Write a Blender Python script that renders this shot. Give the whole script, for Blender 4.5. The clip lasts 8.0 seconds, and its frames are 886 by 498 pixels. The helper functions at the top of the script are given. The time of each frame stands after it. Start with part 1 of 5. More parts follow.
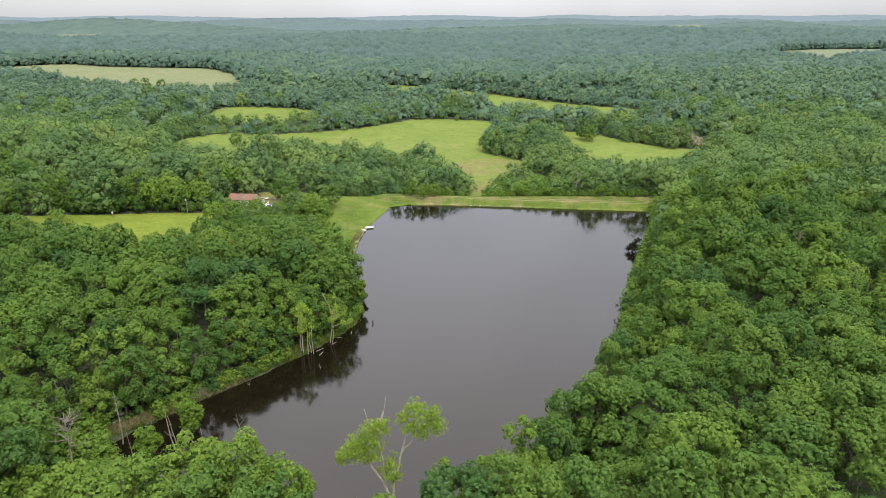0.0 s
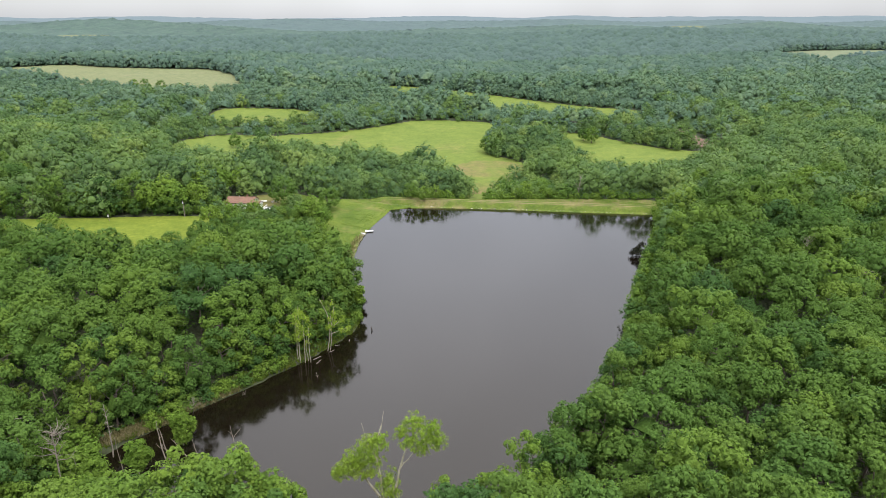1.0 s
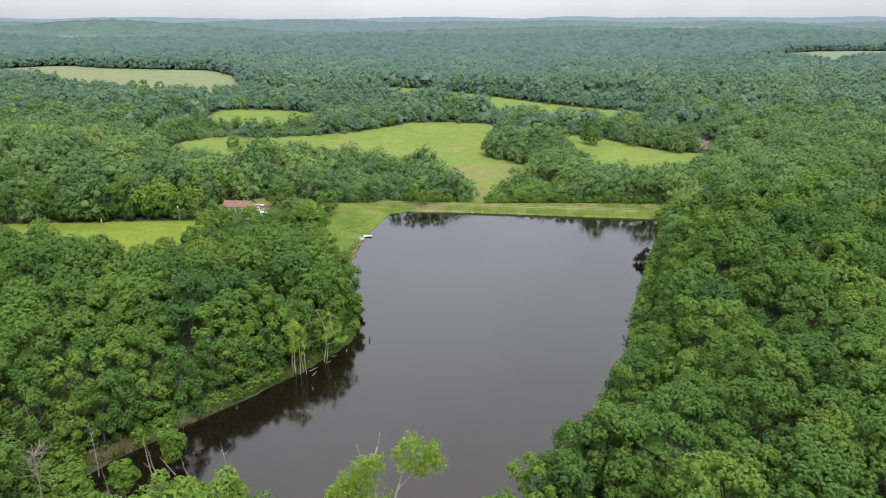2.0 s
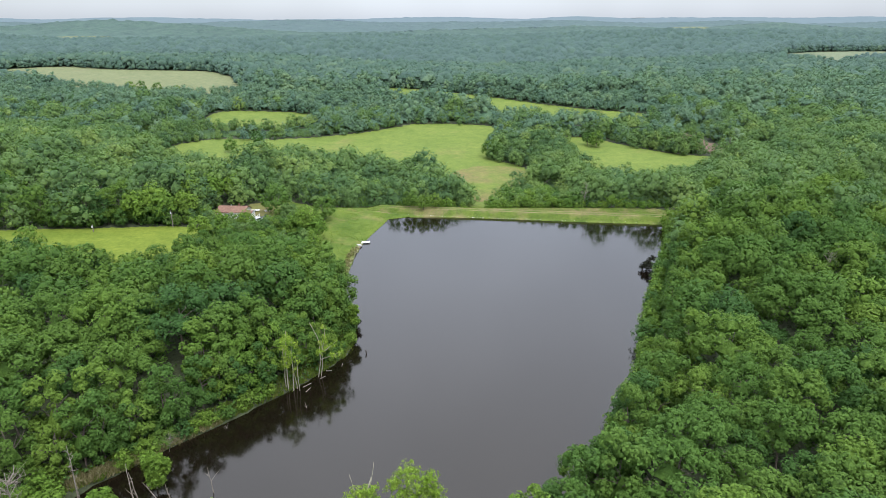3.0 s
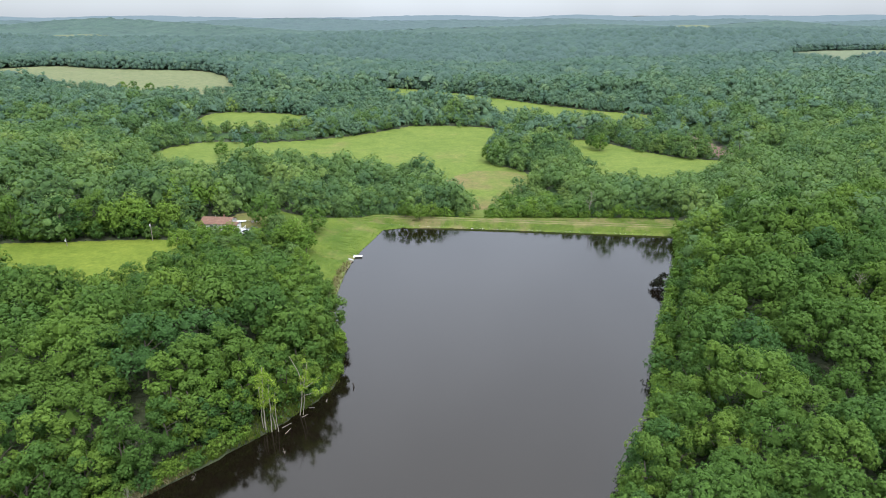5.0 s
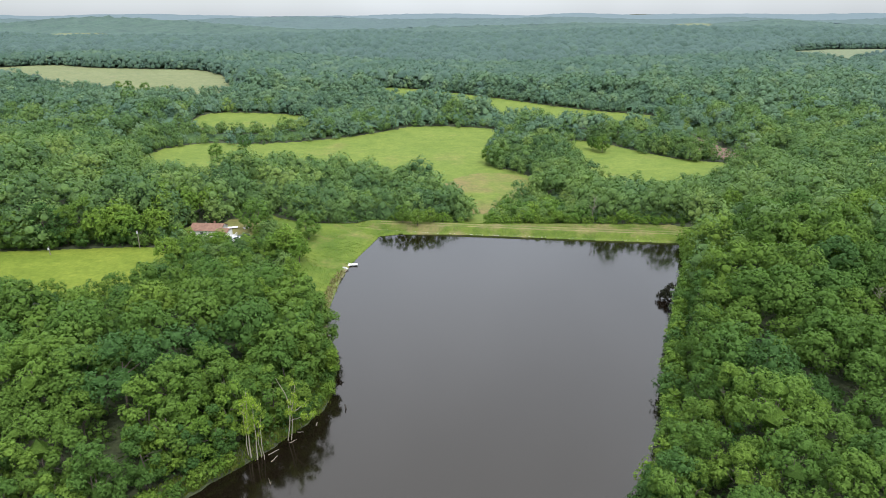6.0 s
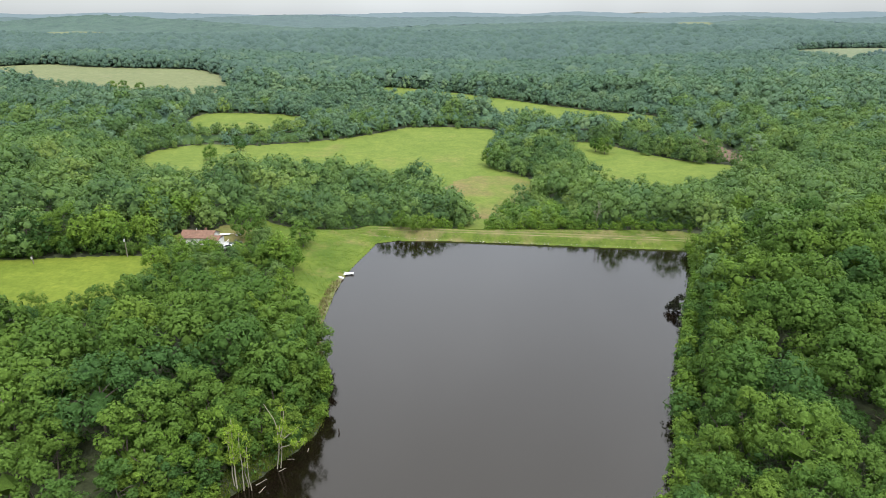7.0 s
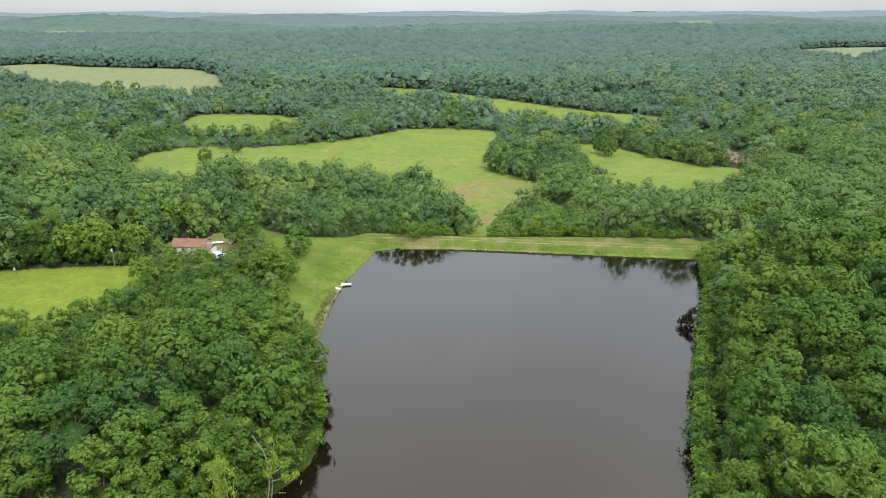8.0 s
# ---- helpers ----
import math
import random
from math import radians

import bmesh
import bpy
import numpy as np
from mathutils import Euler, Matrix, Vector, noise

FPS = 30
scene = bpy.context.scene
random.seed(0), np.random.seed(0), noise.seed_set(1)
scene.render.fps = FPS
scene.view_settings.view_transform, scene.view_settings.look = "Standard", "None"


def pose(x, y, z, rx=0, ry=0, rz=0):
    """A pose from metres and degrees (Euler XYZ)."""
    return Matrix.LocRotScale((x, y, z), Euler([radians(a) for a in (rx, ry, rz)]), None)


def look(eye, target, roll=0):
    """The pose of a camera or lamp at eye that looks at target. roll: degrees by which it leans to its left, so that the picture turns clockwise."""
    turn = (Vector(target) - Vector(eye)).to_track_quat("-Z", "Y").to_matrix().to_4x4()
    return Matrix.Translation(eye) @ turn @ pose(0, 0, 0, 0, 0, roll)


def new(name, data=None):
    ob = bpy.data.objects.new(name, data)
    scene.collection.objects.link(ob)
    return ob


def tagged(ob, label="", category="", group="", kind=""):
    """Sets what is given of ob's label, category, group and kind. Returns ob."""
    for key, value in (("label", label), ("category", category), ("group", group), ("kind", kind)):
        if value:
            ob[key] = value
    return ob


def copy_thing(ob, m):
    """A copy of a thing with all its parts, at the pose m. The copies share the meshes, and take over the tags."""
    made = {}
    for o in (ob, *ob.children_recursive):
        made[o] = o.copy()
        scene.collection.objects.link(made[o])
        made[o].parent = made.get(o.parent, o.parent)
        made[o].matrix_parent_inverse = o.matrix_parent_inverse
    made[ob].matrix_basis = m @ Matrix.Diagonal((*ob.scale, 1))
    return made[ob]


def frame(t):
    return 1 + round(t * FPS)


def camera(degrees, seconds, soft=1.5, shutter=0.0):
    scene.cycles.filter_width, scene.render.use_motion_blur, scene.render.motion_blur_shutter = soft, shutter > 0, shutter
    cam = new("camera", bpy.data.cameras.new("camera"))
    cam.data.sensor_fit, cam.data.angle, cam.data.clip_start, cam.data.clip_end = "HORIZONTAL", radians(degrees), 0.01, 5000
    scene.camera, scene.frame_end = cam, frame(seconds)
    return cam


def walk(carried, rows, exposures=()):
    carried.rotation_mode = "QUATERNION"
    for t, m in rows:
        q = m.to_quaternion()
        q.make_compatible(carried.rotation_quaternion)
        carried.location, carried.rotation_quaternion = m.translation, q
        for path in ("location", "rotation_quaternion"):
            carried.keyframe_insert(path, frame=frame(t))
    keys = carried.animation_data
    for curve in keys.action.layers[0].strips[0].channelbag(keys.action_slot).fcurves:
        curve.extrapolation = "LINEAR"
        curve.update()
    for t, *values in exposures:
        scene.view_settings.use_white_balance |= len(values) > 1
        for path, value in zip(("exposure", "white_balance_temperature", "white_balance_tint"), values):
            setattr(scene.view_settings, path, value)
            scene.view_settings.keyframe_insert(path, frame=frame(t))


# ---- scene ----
cam = camera(69.0, 8.0, soft=0.65)
# seconds, x, y, z, pitch, lean, yaw
ROWS = [
    (0, -0.00, 0.00, 80.00, -19.86, -0.10, 0.02),
    (0.5, 0.05, 1.90, 79.91, -19.82, -0.09, 0.07),
    (1, 0.12, 4.04, 79.87, -19.79, -0.08, 0.11),
    (1.5, 0.23, 6.46, 79.87, -19.76, -0.07, 0.14),
    (3, 0.63, 16.11, 80.07, -19.72, -0.09, 0.25),
    (3.5, 0.93, 19.80, 80.19, -19.72, -0.10, 0.26),
    (4, 1.21, 23.68, 80.33, -19.74, -0.11, 0.28),
    (4.5, 1.52, 27.52, 80.44, -19.80, -0.11, 0.30),
    (6, 2.44, 40.63, 80.84, -20.00, -0.10, 0.30),
    (6.5, 2.48, 44.98, 80.95, -20.07, -0.09, 0.27),
    (7, 2.39, 49.39, 81.07, -20.12, -0.09, 0.24),
    (7.5, 2.18, 54.02, 81.22, -20.16, -0.09, 0.22),
    (8, 1.84, 58.66, 81.33, -20.21, -0.10, 0.21),
]
walk(cam, [(t, pose(x, y, z, 0, 0, yaw) @ pose(0, 0, 0, 90 + pitch) @ pose(0, 0, 0, 0, 0, lean)) for t, x, y, z, pitch, lean, yaw in ROWS],
     [(0, 0.05, 6400, 14), (1.5, 0.03, 6250, 13), (3, 0.02, 5900, 12), (4.5, 0, 5850, 11), (6, 0, 6100, 10), (8, 0, 6300, 9)])

# ---- sky and sun: a bright overcast day ----
SUN_EL, SUN_ROT = radians(56), radians(152)
world = bpy.data.worlds.new("overcast_sky")
scene.world = world
world.use_nodes = True
wn, wl = world.node_tree.nodes, world.node_tree.links
wn.clear()


def wnode(kind, **values):
    n = wn.new(kind)
    for key, value in values.items():
        n.inputs[key].default_value = value
    return n


sky = wn.new("ShaderNodeTexSky")
sky.sky_type, sky.sun_disc = "NISHITA", False
sky.sun_elevation, sky.sun_rotation = SUN_EL, SUN_ROT
bg_sky = wnode("ShaderNodeBackground", Strength=0.05)
wl.new(sky.outputs[0], bg_sky.inputs["Color"])
# cloud deck: brighter overhead than at the horizon, with soft mottling
geo = wn.new("ShaderNodeTexCoord")
sep = wn.new("ShaderNodeSeparateXYZ")
wl.new(geo.outputs["Generated"], sep.inputs[0])
lift = wn.new("ShaderNodeMapRange")
lift.inputs["From Min"].default_value, lift.inputs["From Max"].default_value = 0.0, 1.0
lift.inputs["To Min"].default_value, lift.inputs["To Max"].default_value = 0.57, 2.75
wl.new(sep.outputs["Z"], lift.inputs["Value"])
puff = wnode("ShaderNodeTexNoise", Scale=1.7, Detail=4.0, Roughness=0.5)
wl.new(geo.outputs["Generated"], puff.inputs["Vector"])
puff_range = wn.new("ShaderNodeMapRange")
puff_range.inputs["From Min"].default_value, puff_range.inputs["From Max"].default_value = 0.3, 0.7
puff_range.inputs["To Min"].default_value, puff_range.inputs["To Max"].default_value = 0.8, 1.2
wl.new(puff.outputs[0], puff_range.inputs["Value"])
mul = wn.new("ShaderNodeMath")
mul.operation = "MULTIPLY"
wl.new(lift.outputs[0], mul.inputs[0])
wl.new(puff_range.outputs[0], mul.inputs[1])
bg_cloud = wnode("ShaderNodeBackground", Color=(0.94, 0.972, 1.01, 1))
wl.new(mul.outputs[0], bg_cloud.inputs["Strength"])
add = wn.new("ShaderNodeAddShader")
wl.new(bg_sky.outputs[0], add.inputs[0])
wl.new(bg_cloud.outputs[0], add.inputs[1])
wout = wn.new("ShaderNodeOutputWorld")
wl.new(add.outputs[0], wout.inputs["Surface"])

sun = new("sun", bpy.data.lights.new("sun", "SUN"))
sun.data.energy, sun.data.angle, sun.data.color = 3.1, radians(14), (1.0, 0.96, 0.9)
sun.matrix_world = look((0, 0, 0), (-math.sin(SUN_ROT) * math.cos(SUN_EL), -math.cos(SUN_ROT) * math.cos(SUN_EL), -math.sin(SUN_EL)))

# ---- materials ----


def material(name):
    m = bpy.data.materials.new(name)
    m.use_nodes = True
    nt = m.node_tree
    return m, nt, nt.nodes["Principled BSDF"]


def tex_noise(nt, scale, detail=3.0, rough=0.55, coords="Object"):
    c = nt.nodes.new("ShaderNodeTexCoord")
    n = nt.nodes.new("ShaderNodeTexNoise")
    n.inputs["Scale"].default_value, n.inputs["Detail"].default_value, n.inputs["Roughness"].default_value = scale, detail, rough
    nt.links.new(c.outputs[coords], n.inputs["Vector"])
    return n.outputs[0]


def ramp(nt, value, stops):
    r = nt.nodes.new("ShaderNodeValToRGB")
    e = r.color_ramp.elements
    while len(e) < len(stops):
        e.new(0.5)
    for el, (p, c) in zip(e, stops):
        el.position, el.color = p, (*c, 1)
    nt.links.new(value, r.inputs[0])
    return r.outputs[0]


def blend(nt, how, fac, a, b):
    m = nt.nodes.new("ShaderNodeMix")
    m.data_type, m.blend_type = "RGBA", how
    for sock, v in ((m.inputs[0], fac), (m.inputs[6], a), (m.inputs[7], b)):
        if isinstance(v, (int, float)):
            sock.default_value = v
        elif isinstance(v, tuple):
            sock.default_value = (*v, 1)
        else:
            nt.links.new(v, sock)
    return m.outputs[2]


def relief(nt, bsdf, value, strength, distance):
    b = nt.nodes.new("ShaderNodeBump")
    b.inputs["Strength"].default_value, b.inputs["Distance"].default_value = strength, distance
    nt.links.new(value, b.inputs["Height"])
    nt.links.new(b.outputs[0], bsdf.inputs["Normal"])


def leaf_material(name, source, stops, through_light=0.25, sheen=0.0, rough=0.6, vary=0.3, mottle=1.7, depth=0.4):
    """Foliage. source: 'object' tints by the tree, 'tint' by the mesh attribute that each tree of a wood carries."""
    m, nt, bsdf = material(name)
    if source == "object":
        s = nt.nodes.new("ShaderNodeObjectInfo").outputs["Random"]
    else:
        a = nt.nodes.new("ShaderNodeAttribute")
        a.attribute_name = "tint"
        s = a.outputs["Fac"]
    col = ramp(nt, s, stops)
    isl = nt.nodes.new("ShaderNodeNewGeometry").outputs["Random Per Island"]
    col = blend(nt, "MULTIPLY", 1.0, col, ramp(nt, isl, [(0.0, (1 - vary, 1 - vary * 0.95, 1 - vary)), (1.0, (1 + vary, 1 + vary * 0.95, 1 + vary * 0.7))]))
    if mottle:
        clumps = tex_noise(nt, mottle, 3.0, 0.7)
        col = blend(nt, "MULTIPLY", 1.0, col, ramp(nt, clumps, [(0.32, (1 - depth, 1 - depth, 1 - depth * 0.9)), (0.68, (1 + depth, 1 + depth, 1 + depth * 0.7))]))
        relief(nt, bsdf, clumps, 0.9, 0.5 / mottle)
    nt.links.new(col, bsdf.inputs["Base Color"])
    bsdf.inputs["Roughness"].default_value = rough
    bsdf.inputs["Specular IOR Level"].default_value = 0.08
    # bluish sheen stands in for haze over distant woods; zero on near foliage
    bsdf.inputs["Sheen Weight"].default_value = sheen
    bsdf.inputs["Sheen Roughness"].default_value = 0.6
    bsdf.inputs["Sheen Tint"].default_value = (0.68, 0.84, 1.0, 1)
    if through_light:
        tr = nt.nodes.new("ShaderNodeBsdfTranslucent")
        nt.links.new(blend(nt, "MULTIPLY", 1.0, col, (1.3, 1.5, 0.7)), tr.inputs[0])
        mx = nt.nodes.new("ShaderNodeMixShader")
        mx.inputs[0].default_value = through_light
        nt.links.new(bsdf.outputs[0], mx.inputs[1])
        nt.links.new(tr.outputs[0], mx.inputs[2])
        nt.links.new(mx.outputs[0], nt.nodes["Material Output"].inputs["Surface"])
    return m


GREENS = [(0.0, (0.048, 0.1, 0.026)), (0.3, (0.07, 0.13, 0.025)), (0.6, (0.089, 0.15, 0.027)), (0.85, (0.104, 0.17, 0.027)), (1.0, (0.122, 0.186, 0.03))]
# bluer stops with distance: haze painted into the base colours
MID_GREENS = [(0.0, (0.055, 0.104, 0.034)), (0.3, (0.076, 0.133, 0.036)), (0.6, (0.093, 0.152, 0.039)), (0.85, (0.108, 0.17, 0.042)), (1.0, (0.134, 0.192, 0.046))]
HAZED_FAR_GREENS = [(0.0, (0.043, 0.08, 0.043)), (0.4, (0.053, 0.094, 0.048)), (0.8, (0.064, 0.107, 0.052)), (1.0, (0.087, 0.132, 0.058))]
M_LEAF = leaf_material("oak_foliage", "object", GREENS, 0.2, vary=0.08, mottle=2.6, depth=0.26)
M_HEDGE = leaf_material("hedge_tree_foliage", "object", [(0.0, (0.085, 0.145, 0.038)), (1.0, (0.125, 0.19, 0.05))], 0.2, vary=0.12)
M_WOODS = leaf_material("woodland_foliage", "tint", GREENS, 0.2, vary=0.08, mottle=2.2, depth=0.26)
# mid to far woods: extra blue and bluish sheen imitate distance haze
M_MID = leaf_material("meadow_wood_foliage", "tint", [(a, (c[0] * 1.1, c[1] * 1.07, c[2] * 1.08)) for a, c in MID_GREENS], 0.25, 0.06, 0.7, 0.14, 1.1, 0.26)
M_DISTANT = leaf_material("haze_tinted_edge_wood_foliage", "tint", [(0.0, (0.059, 0.109, 0.062)), (0.4, (0.077, 0.132, 0.067)), (0.8, (0.092, 0.149, 0.071)), (1.0, (0.118, 0.174, 0.078))], 0.2, 0.1, 0.75, 0.2, 0.8, 0.25)
M_FAR = leaf_material("haze_tinted_distant_foliage", "tint", [(a, (c[0], c[1], c[2] * 1.15)) for a, c in HAZED_FAR_GREENS], 0.15, 0.12, 0.8, 0.1, 0.7, 0.3)
M_FAR2 = leaf_material("haze_tinted_farther_foliage", "tint", [(0.0, (0.037, 0.066, 0.045)), (0.6, (0.044, 0.076, 0.05)), (1.0, (0.054, 0.09, 0.056))], 0.05, 0.14, 0.8, 0.05, 0.5, 0.25)
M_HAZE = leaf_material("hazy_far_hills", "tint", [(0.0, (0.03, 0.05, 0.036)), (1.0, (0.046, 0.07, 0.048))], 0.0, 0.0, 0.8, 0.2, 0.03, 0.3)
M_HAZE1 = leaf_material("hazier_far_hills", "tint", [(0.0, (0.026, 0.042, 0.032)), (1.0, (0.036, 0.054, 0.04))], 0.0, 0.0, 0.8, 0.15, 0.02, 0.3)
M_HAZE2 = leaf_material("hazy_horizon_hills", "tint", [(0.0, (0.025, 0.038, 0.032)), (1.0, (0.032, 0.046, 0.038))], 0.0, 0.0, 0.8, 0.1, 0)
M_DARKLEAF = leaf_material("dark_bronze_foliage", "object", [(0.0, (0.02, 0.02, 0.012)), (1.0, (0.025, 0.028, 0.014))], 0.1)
# haze painted onto the far hills as bluish emission, stronger towards the horizon
for m, haze_glow in ((M_HAZE, (0.066, 0.094, 0.104, 1)), (M_HAZE1, (0.13, 0.175, 0.2, 1)), (M_HAZE2, (0.21, 0.265, 0.315, 1))):
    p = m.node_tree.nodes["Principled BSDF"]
    p.inputs["Emission Color"].default_value, p.inputs["Emission Strength"].default_value = haze_glow, 1.0
M_WILLOW = leaf_material("willow_foliage", "object", [(0.0, (0.2, 0.29, 0.04)), (1.0, (0.25, 0.33, 0.05))], 0.35, vary=0.3)
M_YOUNG = leaf_material("bright_shrub_foliage", "object", [(0.0, (0.09, 0.158, 0.024)), (1.0, (0.13, 0.2, 0.03))], 0.2, vary=0.15)


def plain(name, a, b, scale, rough=0.8, metal=0.0, bump=0.0, detail=4.0):
    m, nt, bsdf = material(name)
    n = tex_noise(nt, scale, detail)
    nt.links.new(ramp(nt, n, [(0.3, a), (0.7, b)]), bsdf.inputs["Base Color"])
    bsdf.inputs["Roughness"].default_value, bsdf.inputs["Metallic"].default_value = rough, metal
    if bump:
        relief(nt, bsdf, tex_noise(nt, scale * 3), 0.5, bump)
    return m


M_BARK = plain("grey_brown_bark", (0.05, 0.04, 0.03), (0.14, 0.11, 0.085), 6, 0.9, bump=0.02)
M_DEAD = plain("bleached_dead_wood", (0.12, 0.1, 0.075), (0.27, 0.235, 0.185), 5, 0.9, bump=0.02)
M_PALE = plain("pale_willow_bark", (0.2, 0.18, 0.12), (0.36, 0.33, 0.24), 4, 0.9, bump=0.02)
M_WET = plain("wet_dark_wood", (0.02, 0.016, 0.012), (0.06, 0.048, 0.036), 6, 0.6, bump=0.02)
M_WHITE = plain("white_painted_siding", (0.62, 0.61, 0.58), (0.8, 0.79, 0.76), 1.5, 0.6)
M_ROOF = plain("rusty_red_shingle", (0.115, 0.058, 0.036), (0.2, 0.108, 0.068), 1.2, 0.85, bump=0.01)
M_GREYROOF = plain("weathered_grey_board", (0.3, 0.29, 0.27), (0.5, 0.49, 0.46), 2.0, 0.8)
M_DARK = plain("dark_glass_paint", (0.015, 0.017, 0.02), (0.03, 0.032, 0.036), 3, 0.2)
M_SOIL = plain("red_brown_soil", (0.1, 0.058, 0.04), (0.22, 0.14, 0.095), 0.4, 0.95, bump=0.05)
M_GRAVEL = plain("pale_gravel", (0.3, 0.28, 0.24), (0.48, 0.45, 0.4), 0.8, 0.95, bump=0.03)
M_METAL = plain("galvanised_metal", (0.5, 0.5, 0.5), (0.68, 0.68, 0.68), 3, 0.45, 0.6)

# forest floor
M_FLOOR, nt, bsdf = material("forest_floor")
c = blend(nt, "MIX", tex_noise(nt, 0.05, 4.0), (0.03, 0.032, 0.015), (0.04, 0.056, 0.016))
c = blend(nt, "MULTIPLY", 0.8, c, ramp(nt, tex_noise(nt, 0.9, 4.0), [(0.3, (0.5, 0.5, 0.5)), (0.7, (1.3, 1.25, 1.2))]))
nt.links.new(c, bsdf.inputs["Base Color"])
bsdf.inputs["Roughness"].default_value = 0.95
relief(nt, bsdf, tex_noise(nt, 1.3, 5.0), 0.8, 0.3)


def grass_material(name, a, b, dry, dry_amount, patch=0.03):
    m, nt, bsdf = material(name)
    col = blend(nt, "MIX", ramp(nt, tex_noise(nt, patch, 5.0, 0.6), [(0.35, (0, 0, 0)), (0.68, (1, 1, 1))]), a, b)
    spots = ramp(nt, tex_noise(nt, patch * 0.7, 6.0, 0.65), [(0.62 - dry_amount, (0, 0, 0)), (0.72 - dry_amount * 0.6, (1, 1, 1))])
    col = blend(nt, "MIX", spots, col, dry)
    col = blend(nt, "MULTIPLY", 0.7, col, ramp(nt, tex_noise(nt, 0.7, 4.0, 0.7), [(0.25, (0.62, 0.66, 0.6)), (0.75, (1.3, 1.25, 1.2))]))
    col = blend(nt, "MULTIPLY", 0.8, col, ramp(nt, tex_noise(nt, 0.16, 5.0, 0.65), [(0.32, (0.78, 0.84, 0.74)), (0.68, (1.2, 1.14, 1.1))]))
    nt.links.new(col, bsdf.inputs["Base Color"])
    bsdf.inputs["Roughness"].default_value, bsdf.inputs["Specular IOR Level"].default_value = 0.9, 0.1
    relief(nt, bsdf, tex_noise(nt, 2.5, 4.0), 0.6, 0.15)
    return m


M_HAY = grass_material("hay_meadow_grass", (0.112, 0.153, 0.031), (0.139, 0.176, 0.038), (0.163, 0.168, 0.052), 0.06)
M_DRYHAY = grass_material("patchy_dry_meadow", (0.112, 0.153, 0.031), (0.138, 0.172, 0.036), (0.165, 0.14, 0.06), 0.2, 0.035)
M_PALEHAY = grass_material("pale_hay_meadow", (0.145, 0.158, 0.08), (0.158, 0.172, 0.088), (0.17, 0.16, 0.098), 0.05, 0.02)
# far fields: grass colour greyed and paled to paint in distance haze
M_FARHAY = grass_material("haze_paled_far_meadow", (0.138, 0.159, 0.099), (0.150, 0.172, 0.107), (0.163, 0.168, 0.112), 0.05, 0.02)
M_DAM = grass_material("weedy_dam_grass", (0.074, 0.11, 0.021), (0.105, 0.138, 0.027), (0.165, 0.148, 0.066), 0.14, 0.16)
M_LAWN = grass_material("lush_lawn", (0.115, 0.15, 0.021), (0.143, 0.175, 0.026), (0.155, 0.215, 0.052), 0.0, 0.06)
M_BANK = grass_material("rough_bank_grass", (0.078, 0.118, 0.02), (0.11, 0.146, 0.026), (0.155, 0.146, 0.052), 0.07, 0.09)

# dark, peaty pond water with a faint ruffle
M_WATER, nt, bsdf = material("peaty_pond_water")
nt.links.new(ramp(nt, tex_noise(nt, 0.012, 3.0), [(0.3, (0.005, 0.0034, 0.002)), (0.7, (0.007, 0.005, 0.003))]), bsdf.inputs["Base Color"])
bsdf.inputs["Roughness"].default_value = 0.09
bsdf.inputs["IOR"].default_value = 1.58
bsdf.inputs["Specular Tint"].default_value = (1.0, 0.9, 0.77, 1)
relief(nt, bsdf, tex_noise(nt, 1.1, 3.0), 0.10, 0.05)

# ---- plan of the land ----
rng = np.random.default_rng(7)


def wave(x, y, s, k=0.0):
    x, y = x / s + k, y / s - k
    return (np.sin(1.7 * x + 1.3 * np.sin(1.1 * y + k)) * np.cos(1.4 * y + 1.1 * np.sin(0.9 * x)) + 0.5 * np.sin(3.1 * x + 2.0 * y + k) * np.cos(2.7 * y - 1.6 * x)) / 1.5


def ease(a, b, v):
    u = np.clip((v - a) / (b - a), 0, 1)
    return u * u * (3 - 2 * u)


def rounded(poly, times=2):
    p = np.array(poly, float)
    for _ in range(times):
        q = np.roll(p, -1, 0)
        p = np.stack([0.75 * p + 0.25 * q, 0.25 * p + 0.75 * q], 1).reshape(-1, 2)
    return p


def inside(poly, x, y):
    x, y = np.asarray(x, float), np.asarray(y, float)
    res = np.zeros(x.shape, bool)
    for (x0, y0), (x1, y1) in zip(poly, np.roll(poly, -1, 0)):
        if y0 != y1:
            res ^= ((y0 > y) != (y1 > y)) & (x < (x1 - x0) * (y - y0) / (y1 - y0) + x0)
    return res


def gap(poly, x, y):
    """Distance to a polygon's edge."""
    x, y = np.asarray(x, float), np.asarray(y, float)
    best = np.full(x.shape, 1e9)
    for a, b in zip(poly, np.roll(poly, -1, 0)):
        d = b - a
        u = np.clip(((x - a[0]) * d[0] + (y - a[1]) * d[1]) / max(d @ d, 1e-9), 0, 1)
        best = np.minimum(best, (x - a[0] - u * d[0]) ** 2 + (y - a[1] - u * d[1]) ** 2)
    return np.sqrt(best)


# a meadow on a slope among the distant woods, and pale clearings farther off
HILLSIDE = rounded([(450, 957), (516, 1061), (625, 1250), (930, 1250), (850, 1166), (632, 1061), (556, 957)], 1)


def oval(cx, cy, rx, ry):
    a = np.arange(14) / 14 * 2 * np.pi
    return np.stack([cx + rx * np.cos(a) * (1 + 0.25 * np.sin(3 * a)), cy + ry * np.sin(a)], 1)


FAR_OPEN = {"farright": HILLSIDE, "valley": oval(830, 2300, 48, 120), "valley_west": oval(640, 2560, 50, 110), "farms": oval(-1010, 1890, 75, 45), "farms_west": oval(-1190, 1875, 30, 35)}


